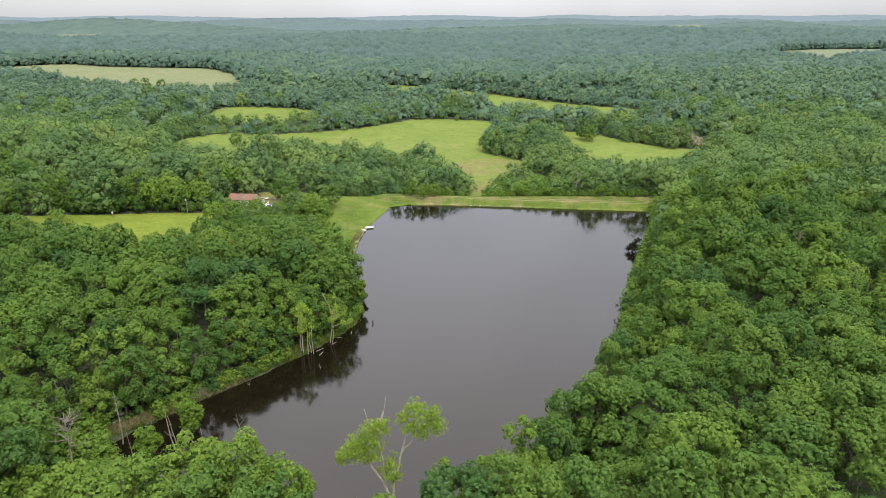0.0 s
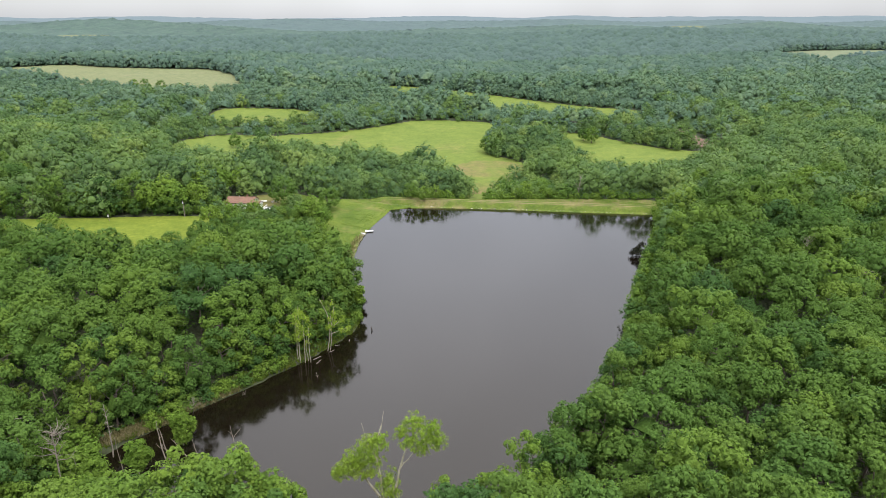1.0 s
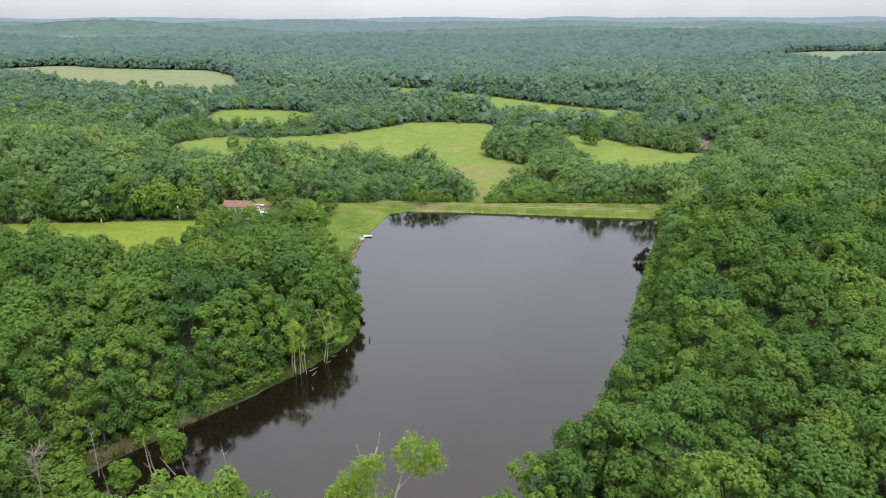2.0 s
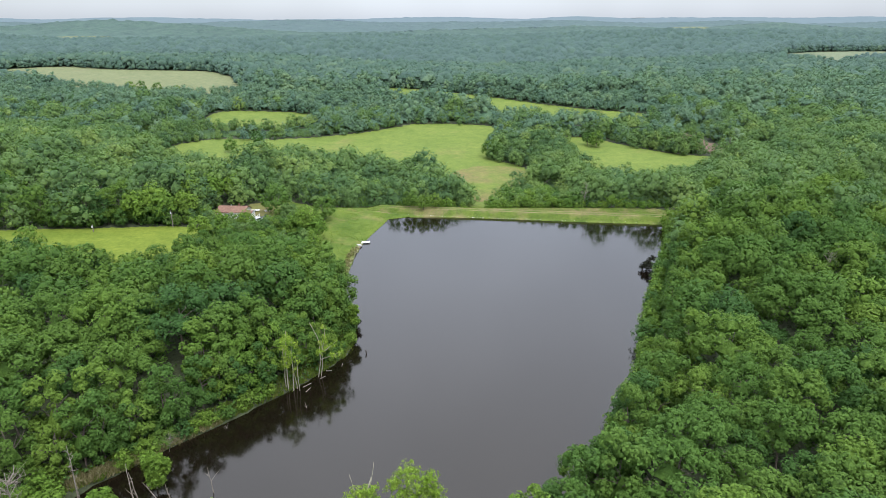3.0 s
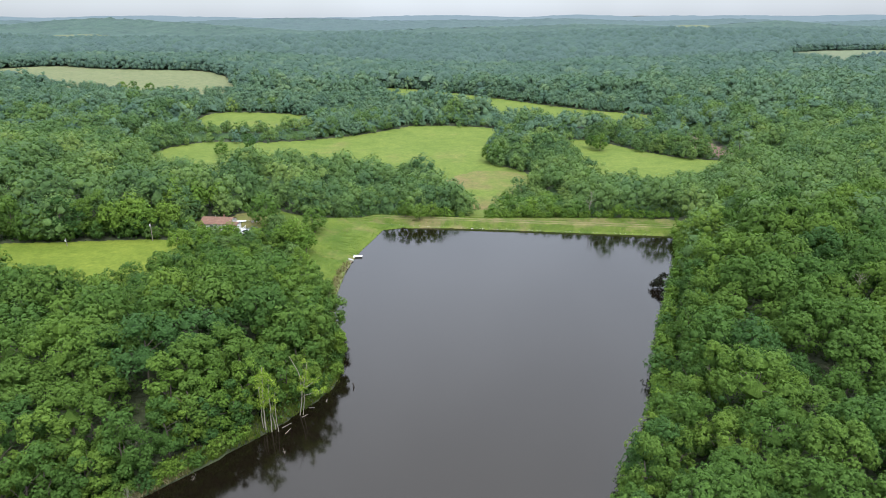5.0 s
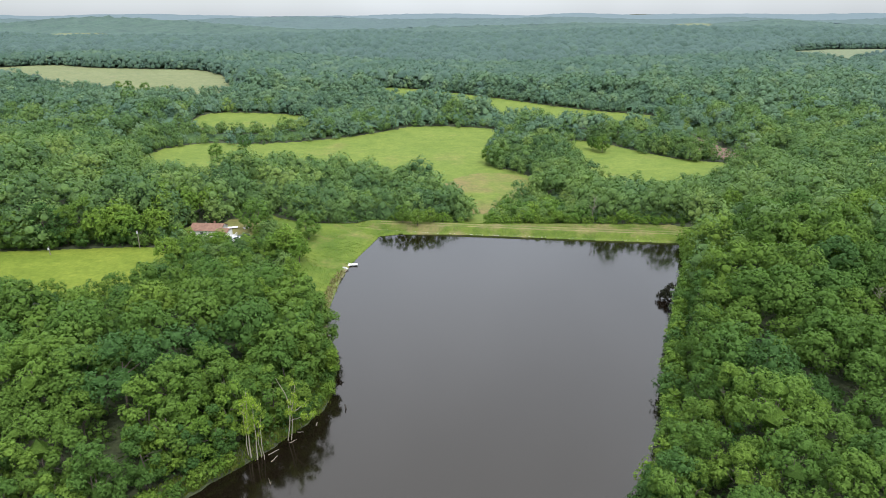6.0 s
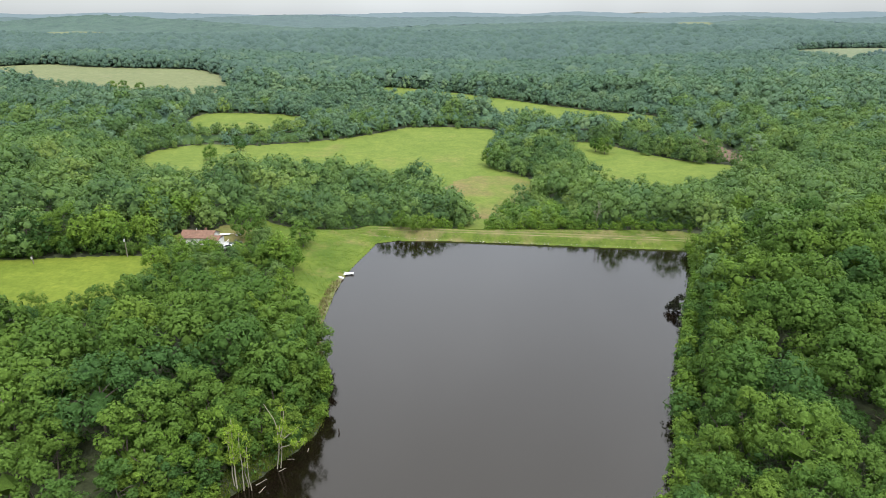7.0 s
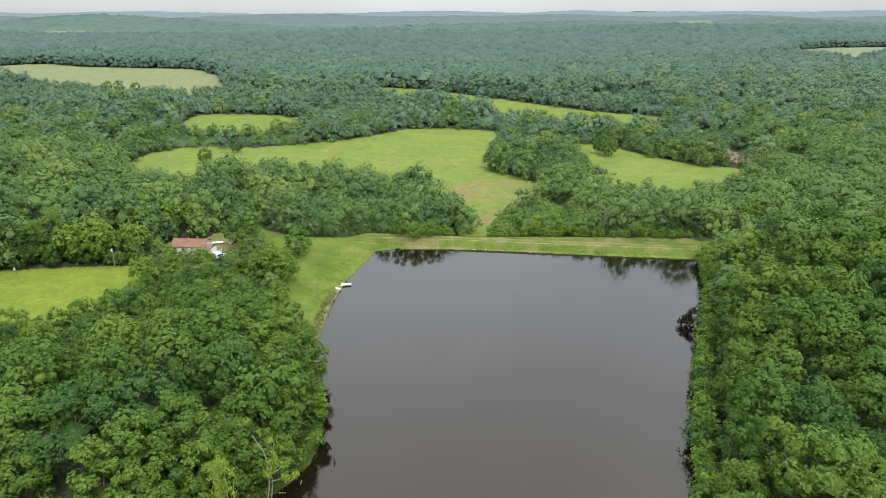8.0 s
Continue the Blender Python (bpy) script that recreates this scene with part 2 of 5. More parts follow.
def base(x, y):
    """Height of the open land, without pond and dam."""
    z = np.interp(y, [-6000, -300, 60, 280, 300, 330, 480, 560, 700, 900, 1500, 2400, 3400, 4900], [60, 14, 4, 4, -2, -7, -5, -1, 5, 10, 22, 40, 55, 63])
    hold = ease(40, 90, -x) * (1 - ease(320, 440, y)) + ease(110, 170, x) * (1 - ease(320, 440, y))
    z = z + hold * (np.maximum(z, 4.5) - z)
    z = z + ease(60, 260, abs(x - 20)) * np.clip(8 - 0.006 * abs(y - 180), 0, 8)
    z = z + wave(x, y, 420) * np.clip((y - 500) / 500, 0, 1) * 9 + wave(x, y, 1300, 2.0) * np.clip((y - 1200) / 1500, 0, 1) * 10
    z = z + wave(x, y, 520, 4.0) * np.clip((y - 1500) / 1200, 0, 1) * 9
    z = z + wave(x * 0.45, y, 330, 1.0) * np.clip((y - 950) / 500, 0, 1) * 11
    z = z + 11 * np.exp(-((x + 1120) / 330) ** 2 - ((y - 2170) / 230) ** 2)
    k = (x > 320) & (x < 1060) & (y > 827) & (y < 1390)
    if np.any(k):
        xs, ys = np.broadcast_to(x, k.shape)[k], np.broadcast_to(y, k.shape)[k]
        on = np.where(inside(HILLSIDE, xs, ys), 1.0, 1 - ease(0, 125, gap(HILLSIDE, xs, ys)))
        z[k] = z[k] + on * (17 + 0.015 * (ys - 957) - z[k])
    return z


POND = rounded([(-23, 279.5), (-25, 270), (-28, 258), (-30.5, 246), (-32, 230), (-32, 211), (-30, 197), (-26, 186), (-23.5, 172), (-23.5, 161), (-28, 153), (-34, 144), (-41, 136.5), (-47, 130), (-53, 124),
                (-58, 117), (-64, 111.5), (-66.5, 107), (-61, 102), (-53, 98), (-44, 94), (-30, 89), (-12, 85), (4, 88), (14, 96), (22, 107), (32, 122), (42, 141), (48, 155), (54, 172),
                (60, 188), (66, 203), (74, 221), (82, 240), (87, 255), (90.5, 268.5), (87, 269.3), (54, 273), (29, 276.5), (4, 279.5)], 1)


def dam_run(x, y):
    """How far north of the dam's waterline a point lies."""
    return (y - (279.8 - 0.118 * (x - 2))) * 0.993


def height(x, y):
    """Height of the ground with pond, banks and dam."""
    x, y = np.asarray(x, float), np.asarray(y, float)
    z = base(x, y)
    near = (x > -420) & (x < 420) & (y > -100) & (y < 500)
    d = np.full(x.shape, 400.0)
    d[near] = gap(POND, x[near], y[near])
    ins = np.zeros(x.shape, bool)
    ins[near] = inside(POND, x[near], y[near])
    bank = 0.25 + 0.16 * d + 0.0009 * d * d
    z = np.where(ins, -0.25 - np.minimum(0.22 * d, 2.5), np.where(z > 0, np.minimum(z, bank), z))
    s = dam_run(x, y)
    prof = np.interp(s, [0, 0.4, 3.2, 3.8, 8.0, 9.0, 22], [0, 0.3, 1.9, 2.1, 2.1, 1.8, -6.0])
    on_dam = ease(-36, -26, x) * (1 - ease(92, 104, x)) * (s > 0) * (s < 40)
    return np.where(on_dam > 0, z + on_dam * (np.maximum(z, prof) * (s > 8.2) + prof * (s <= 8.2) - z), z)


# ---- geometry helpers ----


def mesh_from(name, verts, tris, mats, tint=None, smooth=False, mat_index=None, normals=None):
    me = bpy.data.meshes.new(name)
    verts, tris = np.asarray(verts, np.float32), np.asarray(tris, np.int32)
    k = tris.shape[1]
    me.vertices.add(len(verts))
    me.vertices.foreach_set("co", verts.ravel())
    me.loops.add(tris.size)
    me.loops.foreach_set("vertex_index", tris.ravel())
    me.polygons.add(len(tris))
    me.polygons.foreach_set("loop_start", np.arange(0, tris.size, k, dtype=np.int32))
    me.polygons.foreach_set("use_smooth", np.full(len(tris), smooth))
    if mat_index is not None:
        me.polygons.foreach_set("material_index", np.asarray(mat_index, np.int32))
    for m in mats:
        me.materials.append(m)
    if tint is not None:
        at = me.attributes.new("tint", "FLOAT", "POINT")
        at.data.foreach_set("value", np.asarray(tint, np.float32))
    me.update()
    me.validate()
    if normals is not None:
        at = me.attributes.new("custom_normal", "FLOAT_VECTOR", "POINT")
        at.data.foreach_set("vector", np.asarray(normals, np.float32).ravel())
    return me


def part(name, bm, mat, parent, label=""):
    me = bpy.data.meshes.new(name)
    bm.to_mesh(me)
    bm.free()
    me.materials.append(mat)
    ob = new(name, me)
    ob.parent = parent
    return tagged(ob, label)


def part_mesh(name, me, parent, label=""):
    ob = new(name, me)
    ob.parent = parent
    return tagged(ob, label)


def thing(name, at, label, category, group="", turn=0.0, scale=1.0):
    ob = new(name)
    ob.empty_display_size = 0.5
    ob.matrix_basis = pose(*at, 0, 0, turn) @ Matrix.Scale(scale, 4)
    return tagged(ob, label, category, group)


def box(bm, x0, y0, z0, x1, y1, z1, m=None, bevel=0.0):
    r = bmesh.ops.create_cube(bm, size=1.0)
    vs = r["verts"]
    for v in vs:
        v.co = Vector(((x0 + x1) / 2 + v.co.x * (x1 - x0), (y0 + y1) / 2 + v.co.y * (y1 - y0), (z0 + z1) / 2 + v.co.z * (z1 - z0)))
    if m is not None:
        bmesh.ops.transform(bm, matrix=m, verts=vs)
    if bevel:
        es = list({e for v in vs for e in v.link_edges})
        bmesh.ops.bevel(bm, geom=es, offset=bevel, segments=1, affect="EDGES", profile=0.5)
    return bm


def tube(points, radii, sides=6):
    """Vertices and triangles of a tapered tube along points."""
    pts = np.array(points, float)
    n = len(pts)
    tang = np.gradient(pts, axis=0)
    tang /= np.linalg.norm(tang, axis=1)[:, None] + 1e-9
    ref = np.array([0.31, 0.95, 0.05])
    a = np.cross(tang, ref)
    a /= np.linalg.norm(a, axis=1)[:, None] + 1e-9
    b = np.cross(tang, a)
    ang = np.linspace(0, 2 * np.pi, sides, endpoint=False)
    ring = np.cos(ang)[None, :, None] * a[:, None] + np.sin(ang)[None, :, None] * b[:, None]
    v = (pts[:, None] + ring * np.array(radii)[:, None, None]).reshape(-1, 3)
    tris = []
    for i in range(n - 1):
        for j in range(sides):
            p, q = i * sides + j, i * sides + (j + 1) % sides
            tris += [(p, q, q + sides), (p, q + sides, p + sides)]
    last = (n - 1) * sides
    tris += [(last, last + j, last + j + 1) for j in range(1, sides - 1)]
    return v, np.array(tris)


def merge(pieces):
    vs, ts, k = [], [], 0
    for v, t in pieces:
        vs.append(v)
        ts.append(np.asarray(t) + k)
        k += len(v)
    return np.concatenate(vs), np.concatenate(ts)


def crooked(r, start, direction, length, radius, bend=0.25, n=6, end=0.25):
    """A crooked, tapering stick: points and radii."""
    p, d = np.array(start, float), np.array(direction, float)
    d /= np.linalg.norm(d)
    pts = [p.copy()]
    for _ in range(n - 1):
        d = d + r.normal(0, bend / math.sqrt(n), 3)
        d /= np.linalg.norm(d)
        p = p + d * length / (n - 1)
        pts.append(p.copy())
    return np.array(pts), radius * np.linspace(1, end, n)


def octa():
    """A small ball of 32 triangles."""
    v = np.array([(1, 0, 0), (-1, 0, 0), (0, 1, 0), (0, -1, 0), (0, 0, 1), (0, 0, -1)], float)
    f = [(0, 2, 4), (2, 1, 4), (1, 3, 4), (3, 0, 4), (2, 0, 5), (1, 2, 5), (3, 1, 5), (0, 3, 5)]
    vs, out, mid = list(v), [], {}

    def half(a, b):
        key = (min(a, b), max(a, b))
        if key not in mid:
            m = vs[a] + vs[b]
            mid[key] = len(vs)
            vs.append(m / np.linalg.norm(m))
        return mid[key]

    for a, b, c in f:
        ab, bc, ca = half(a, b), half(b, c), half(c, a)
        out += [(a, ab, ca), (ab, b, bc), (ca, bc, c), (ab, bc, ca)]
    return np.array(vs), np.array(out)


BALL_V, BALL_T = octa()
OCT_V, OCT_T = BALL_V[:6], np.array([(0, 2, 4), (2, 1, 4), (1, 3, 4), (3, 0, 4), (2, 0, 5), (1, 2, 5), (3, 1, 5), (0, 3, 5)])


# a cap without its underside
upper = BALL_T[(BALL_V[BALL_T][:, :, 2] > -0.01).all(1)]
kept = np.unique(upper)
CAP_V = BALL_V[kept] * np.array([1, 1, 1.3]) - np.array([0, 0, 0.35])
CAP_T = np.searchsorted(kept, upper)


def unit(v):
    return v / (np.linalg.norm(v, axis=-1, keepdims=True) + 1e-9)


def sprays(r, centres, radii, out, per, size, long=1.0, droop=0.0, loose=0.4, inner=0.74, lift=0.0):
    """Small leaf sprays, one triangle each, on the outsides of bunches round the centres."""
    m = len(centres) * per
    c, q, o = np.repeat(centres, per, 0), np.repeat(radii, per), np.repeat(out, per, 0)
    e = unit(r.normal(size=(m, 3)) * 0.8 + o * 0.7 + np.array([0, 0, 0.5 - droop]))
    p = c + e * (q * r.uniform(inner, 1.15, m))[:, None]
    n = unit(e + o * 0.25 + r.normal(0, loose, (m, 3)) + np.array([0, 0, lift]))
    t = np.cross(n, r.normal(size=(m, 3)))
    t[:, 2] -= droop
    t = unit(t)
    b = np.cross(n, t)
    s = (size * r.uniform(0.65, 1.4, m))[:, None]
    v = np.stack([p + t * s * long, p - t * s * 0.45 + b * s * 0.6, p - t * s * 0.5 - b * s * 0.55], 1).reshape(-1, 3)
    tri = np.arange(m * 3).reshape(-1, 3)
    w = v.reshape(-1, 3, 3)
    back = (np.cross(w[:, 1] - w[:, 0], w[:, 2] - w[:, 0]) * (e + o * 0.5)).sum(1) < 0
    tri[back] = tri[back][:, ::-1]
    return v, tri


def crown(r, radius, low, high, lobes, tufts, leaves, size, skirt=False, heart=0.48, top_only=False):
    """A billowing crown: rounded lobes on a dome, each a solid heart set with tufts of leaf sprays. skirt: leafy down to the ground."""
    zmin = -0.85 if skirt else -0.2
    cz = low + (high - low) * (0.36 if skirt else 0.4)
    k = np.arange(lobes)
    z = 1 - (k + 0.4) / lobes * (1 - zmin)
    a = k * 2.39996 + r.uniform(0, 6.28)
    d = unit(np.stack([np.cos(a) * np.sqrt(1 - z * z), np.sin(a) * np.sqrt(1 - z * z), z], 1) + r.normal(0, 0.16, (lobes, 3)))
    q = radius * r.uniform(0.72, 1.25, lobes) * (1.45 if skirt else 1.28) / math.sqrt(lobes)
    reach = r.uniform(0.84, 1.04, lobes)
    up = np.where(d[:, 2] > 0, high - cz, cz - low)
    c = np.stack([d[:, 0] * (radius - q * 0.5) * reach, d[:, 1] * (radius - q * 0.5) * reach, cz + d[:, 2] * (up - q * 0.5) * reach], 1)
    # the dark inside of the crown, then the lobes
    hv, ht = (CAP_V, CAP_T) if top_only else (BALL_V, BALL_T)
    n, nv = lobes, len(hv)
    core = np.array([0, 0, cz - 0.08 * (high - low)]) + OCT_V * np.array([radius * 0.36, radius * 0.36, (high - low) * 0.22])
    pieces, normals = ([(core, OCT_T)], [OCT_V]) if leaves > 3 else ([], [])
    lumpy = r.uniform(0.84, 1.14, (n, nv, 1))
    cover = np.ones(lobes)
    if leaves:
        m = lobes * tufts
        j = np.tile(np.arange(tufts), lobes)
        ez, ea = 1 - (j + 0.5) / tufts * 1.45, j * 2.39996 + np.repeat(r.uniform(0, 6.28, lobes), tufts)
        axis = np.repeat(unit(d + np.array([0, 0, 0.45])), tufts, 0)
        side = unit(np.cross(axis, np.array([0.3, 0.9, 0.31])))
        flat_r = np.sqrt(np.maximum(1 - ez * ez, 0))[:, None]
        e = unit(axis * ez[:, None] + flat_r * (np.cos(ea)[:, None] * side + np.sin(ea)[:, None] * np.cross(axis, side)) + r.normal(0, 0.16, (m, 3)))
        qt = np.repeat(q, tufts)
        tc = np.repeat(c, tufts, 0) + e * qt[:, None] * 0.76
        v, t = sprays(r, tc, qt * 1.3 / math.sqrt(tufts) * r.uniform(0.75, 1.35, m), e, leaves, size, 1.0, 0.0, 0.25, 0.55, 0.3)
        mid = v.reshape(-1, 3, 3).mean(1)
        own = np.repeat(np.arange(lobes), tufts * leaves)
        deep = np.linalg.norm(mid[:, None] - c[None], axis=2) < q[None] * 0.66
        deep[np.arange(len(mid)), own] = False
        keep = ~deep.any(1)
        if leaves > 3:
            cover = np.clip(np.bincount(own, keep, lobes) / (tufts * leaves) * 1.5 - 0.2, 0.25, 1.0)
        flip = t[:, 0] > t[:, 2]
        w = v.reshape(-1, 3, 3)
        face = unit(np.cross(w[:, 1] - w[:, 0], w[:, 2] - w[:, 0])) * np.where(flip, -1, 1)[:, None]
        from_tuft = unit(mid - np.repeat(tc, leaves, 0))
        from_lobe = unit(mid - c[own])
        soft = unit(face * SOFT[0] + from_tuft * SOFT[1] + from_lobe * SOFT[2] + d[own] * SOFT[3])
        v = w[keep].reshape(-1, 3)
        t = np.arange(len(v)).reshape(-1, 3)
        t[flip[keep]] = t[flip[keep]][:, ::-1]
        pieces.append((v, t))
        normals.append(np.repeat(soft[keep], 3, 0))
    pieces.append(((c[:, None] + hv[None] * ((q * cover)[:, None, None] * heart * lumpy) * np.array([1, 1, 0.92])).reshape(-1, 3), (ht[None] + (np.arange(n) * nv)[:, None, None]).reshape(-1, 3)))
    normals.append(unit(np.repeat(d, nv, 0) * 0.35 + np.tile(hv, (n, 1))))
    v, t = merge(pieces)
    return v, t, np.concatenate(normals)


# how far the light on a leaf follows the leaf, its tuft, its lobe and the whole crown
SOFT = (0.08, 0.45, 0.8, 0.5)


def crown_mesh(kind, mat):
    return mesh_from("crown", kind[0], kind[1], [mat], normals=kind[2])

# ---- open land: polygons of the plan ----
FIELDS = {
    "main": [(-185, 425), (-179, 455), (-160, 478), (-131, 477), (-100, 492), (-72, 507), (-45, 530), (-19, 554), (51, 538), (38, 502), (26, 432), (51, 402), (56, 372), (38, 345), (24, 322), (20, 290), (8, 291),
             (9, 332), (1, 358), (-18, 382), (-38, 378), (-65, 388), (-96, 345), (-117, 336), (-131, 332), (-165, 380)],
    "small": [(-198, 560), (-188, 583), (-157, 586), (-131, 588), (-105, 575), (-112, 530), (-130, 517), (-156, 508), (-185, 508)],
    "right": [(83, 497), (107, 499), (130, 461), (151, 431), (172, 416), (160, 385), (141, 364), (134, 358), (108, 362), (82, 368), (78, 390), (81, 442)],
    "strip": [(-76, 744), (-58, 777), (-15, 752), (42, 699), (90, 652), (132, 609), (182, 576), (158, 528), (129, 532), (114, 542), (76, 563), (34, 590), (-22, 645), (-66, 665)],
    "farleft": [(-640, 820), (-600, 903), (-540, 960), (-448, 900), (-337, 879), (-301, 875), (-242, 796), (-205, 690), (-231, 645), (-271, 640), (-335, 687), (-399, 714), (-464, 753), (-560, 790)],
    "lawn": [(-175, 224), (-150, 235.5), (-132, 239), (-117, 243.5), (-101, 247.5), (-90, 247.5), (-84, 219), (-89, 211), (-97, 207), (-108, 204), (-140, 203), (-175, 212)],
    "yard": [(-96, 257), (-96, 272), (-84, 274), (-82, 284), (-70, 284), (-65, 272), (-68, 256)],
    "bank": [(-12, 277), (-14, 287), (-30, 292), (-46, 287), (-64, 290), (-74, 301), (-72, 286), (-64, 274), (-57, 263), (-52, 250), (-46, 237), (-39, 215), (-33, 197), (-28, 191), (-26, 197), (-27, 211), (-28, 230), (-26, 246), (-24, 258), (-21, 270)],
    "dam": [(-42, 281.2), (108, 264.0), (103, 281), (60, 287), (20, 292), (-28, 297)],
    "clearing": [(160, 512), (178, 506), (184, 470), (186, 420), (174, 418), (168, 445), (166, 488)],
}
FIELDS = {k: rounded(v, 1) for k, v in {**FIELDS, **FAR_OPEN}.items()}


def open_land(x, y, margin=0.0):
    hit = np.zeros(np.shape(x), bool)
    for p in FIELDS.values():
        hit |= inside(p, x, y)
        if margin:
            lo, hi = p.min(0) - margin, p.max(0) + margin
            k = (x > lo[0]) & (x < hi[0]) & (y > lo[1]) & (y < hi[1]) & ~hit
            if k.any():
                hit[k] |= gap(p, x[k], y[k]) < margin
    return hit


def lines(stops):
    """Grid lines from (start, step) pairs and a last end."""
    out = []
    for (a, step), nxt in zip(stops, stops[1:]):
        out += list(np.arange(a, nxt[0], step))
    return np.array(out + [stops[-1][0]])


def sheet(xs, ys):
    X, Y = np.meshgrid(xs, ys)
    nx, ny = len(xs), len(ys)
    i = (np.arange(ny - 1)[:, None] * nx + np.arange(nx - 1)[None, :]).ravel()
    return X.ravel(), Y.ravel(), np.stack([i, i + 1, i + nx + 1, i + nx], 1)


# ground: one sheet to the horizon
gx, gy, quads = sheet(lines([(-5400, 300), (-1200, 60), (-300, 12), (-120, 2.5), (120, 12), (300, 60), (1200, 300), (5400, 0)]),
                      lines([(-5400, 300), (-300, 40), (60, 2.5), (320, 8), (640, 20), (1200, 60), (2400, 200), (5400, 0)]))
gz = height(gx, gy)
gz = gz - np.where(open_land(gx, gy) & ((gap(POND, gx, gy) > 1.0) | ~inside(POND, gx, gy)), 0.6, 0.0)
ground = new("ground", mesh_from("ground", np.stack([gx, gy, gz], 1), quads, [M_FLOOR], smooth=True))
tagged(ground, "rolling forest floor of leaf litter and undergrowth", "ground", kind="structure")

# pond
pond_edge = POND.mean(0) + (POND - POND.mean(0)) * 1.02
bm = bmesh.new()
ring = [bm.verts.new((x, y, 0.0)) for x, y in pond_edge]
bm.faces.new(ring)
bmesh.ops.triangulate(bm, faces=bm.faces[:])
me = bpy.data.meshes.new("water")
bm.to_mesh(me)
bm.free()
me.materials.append(M_WATER)
tagged(new("water", me), "calm dark brown pond water reflecting the overcast sky", "pond", kind="structure")


def meadow(name, key, step, mat, label, lift=0.12, category="field"):
    p = FIELDS[key]
    lo, hi = p.min(0), p.max(0)
    x, y, q = sheet(np.arange(lo[0], hi[0] + step, step), np.arange(lo[1], hi[1] + step, step))
    cx, cy = x[q].mean(1), y[q].mean(1)
    ragged = wave(cx, cy, 5.0) * step * 0.8
    q = q[inside(p, cx + ragged, cy - ragged)]
    used = np.unique(q)
    remap = np.zeros(len(x), int)
    remap[used] = np.arange(len(used))
    x, y = x[used], y[used]
    z = height(x, y) + lift
    ob = new(name, mesh_from(name, np.stack([x, y, z], 1), remap[q], [mat], smooth=True))
    return tagged(ob, label, category, kind="structure")


meadow("meadow", "main", 1.8, M_HAY, "broad light green hay meadow below the dam")
FIELDS["dry"] = rounded([(10, 332), (22, 326), (37, 347), (54, 374), (48, 399), (28, 410), (8, 398), (0, 376)], 1)
meadow("meadow", "dry", 1.5, M_DRYHAY, "patchy dry brownish part of the meadow below the dam", 0.25)
meadow("meadow", "small", 1.8, M_HAY, "small light green meadow behind a hedge of trees")
meadow("meadow", "right", 1.8, M_HAY, "light green meadow with a lone tree, edged by woods")
meadow("meadow", "strip", 3.5, M_HAY, "long narrow green meadow between two woods")
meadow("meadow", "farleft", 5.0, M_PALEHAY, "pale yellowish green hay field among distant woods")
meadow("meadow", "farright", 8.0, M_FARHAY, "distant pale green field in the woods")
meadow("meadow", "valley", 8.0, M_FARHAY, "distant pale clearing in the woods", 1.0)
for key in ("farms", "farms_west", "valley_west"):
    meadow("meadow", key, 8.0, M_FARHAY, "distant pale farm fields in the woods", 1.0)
meadow("lawn", "lawn", 0.8, M_LAWN, "bright green mown lawn beside the wood", category="lawn")
meadow("lawn", "yard", 0.7, M_DRYHAY, "worn tan grass yard beside the house", 0.15, "lawn")
meadow("bank", "bank", 0.6, M_BANK, "rough grassy bank sloping down to the pond", 0.05, "bank")
meadow("dam", "dam", 0.6, M_DAM, "low grassy earth dam along the pond's end", 0.08, "dam")
meadow("soil_clearing", "clearing", 2.0, M_SOIL, "bare red-brown soil clearing at the wood's edge", 0.15, "clearing")

# two worn wheel tracks along the dam's crest
M_TRACK = grass_material("worn_dry_track", (0.16, 0.15, 0.06), (0.2, 0.18, 0.085), (0.2, 0.17, 0.1), 0.1, 0.3)
for run in (3.9, 6.4):
    tx, ts, tq = sheet(np.arange(-24, 93, 0.6), np.arange(-0.35, 0.36, 0.35))
    ts = ts * (0.8 + 0.5 * wave(tx, ts, 3.0)) + run + 0.25 * wave(tx, tx * 0, 14.0, run)
    ty = ts / 0.993 + 279.8 - 0.118 * (tx - 2)
    track = new("track", mesh_from("track", np.stack([tx, ty, height(tx, ty) + 0.12], 1), tq, [M_TRACK], smooth=True))
    tagged(track, "worn pale wheel track in the grass of the dam", "track", kind="structure")

# ---- woods ----


def kept_clear(x, y):
    """Gaps in the wood round the dead trees of the inlet and the slim trees of the shore."""
    hit = np.zeros(np.shape(x), bool)
    for cx, cy, rad, run in ((-67.5, 96.8, 5.6, 13), (-62.8, 105.9, 4.5, 9), (-79.0, 104.1, 3.2, 8), (-52.5, 106.5, 4.0, 10), (-54.6, 99.1, 4.5, 8), (-48.5, 107.5, 3.5, 8), (-9.0, 91.5, 6.0, 10), (-34.6, 143.6, 4.5, 12), (-28.5, 149.5, 4.5, 10)):
        dx, dy = -cx / math.hypot(cx, cy), -cy / math.hypot(cx, cy)
        u = np.clip((x - cx) * dx + (y - cy) * dy, 0, run)
        hit |= (x - cx - u * dx) ** 2 + (y - cy - u * dy) ** 2 < rad ** 2
    return hit


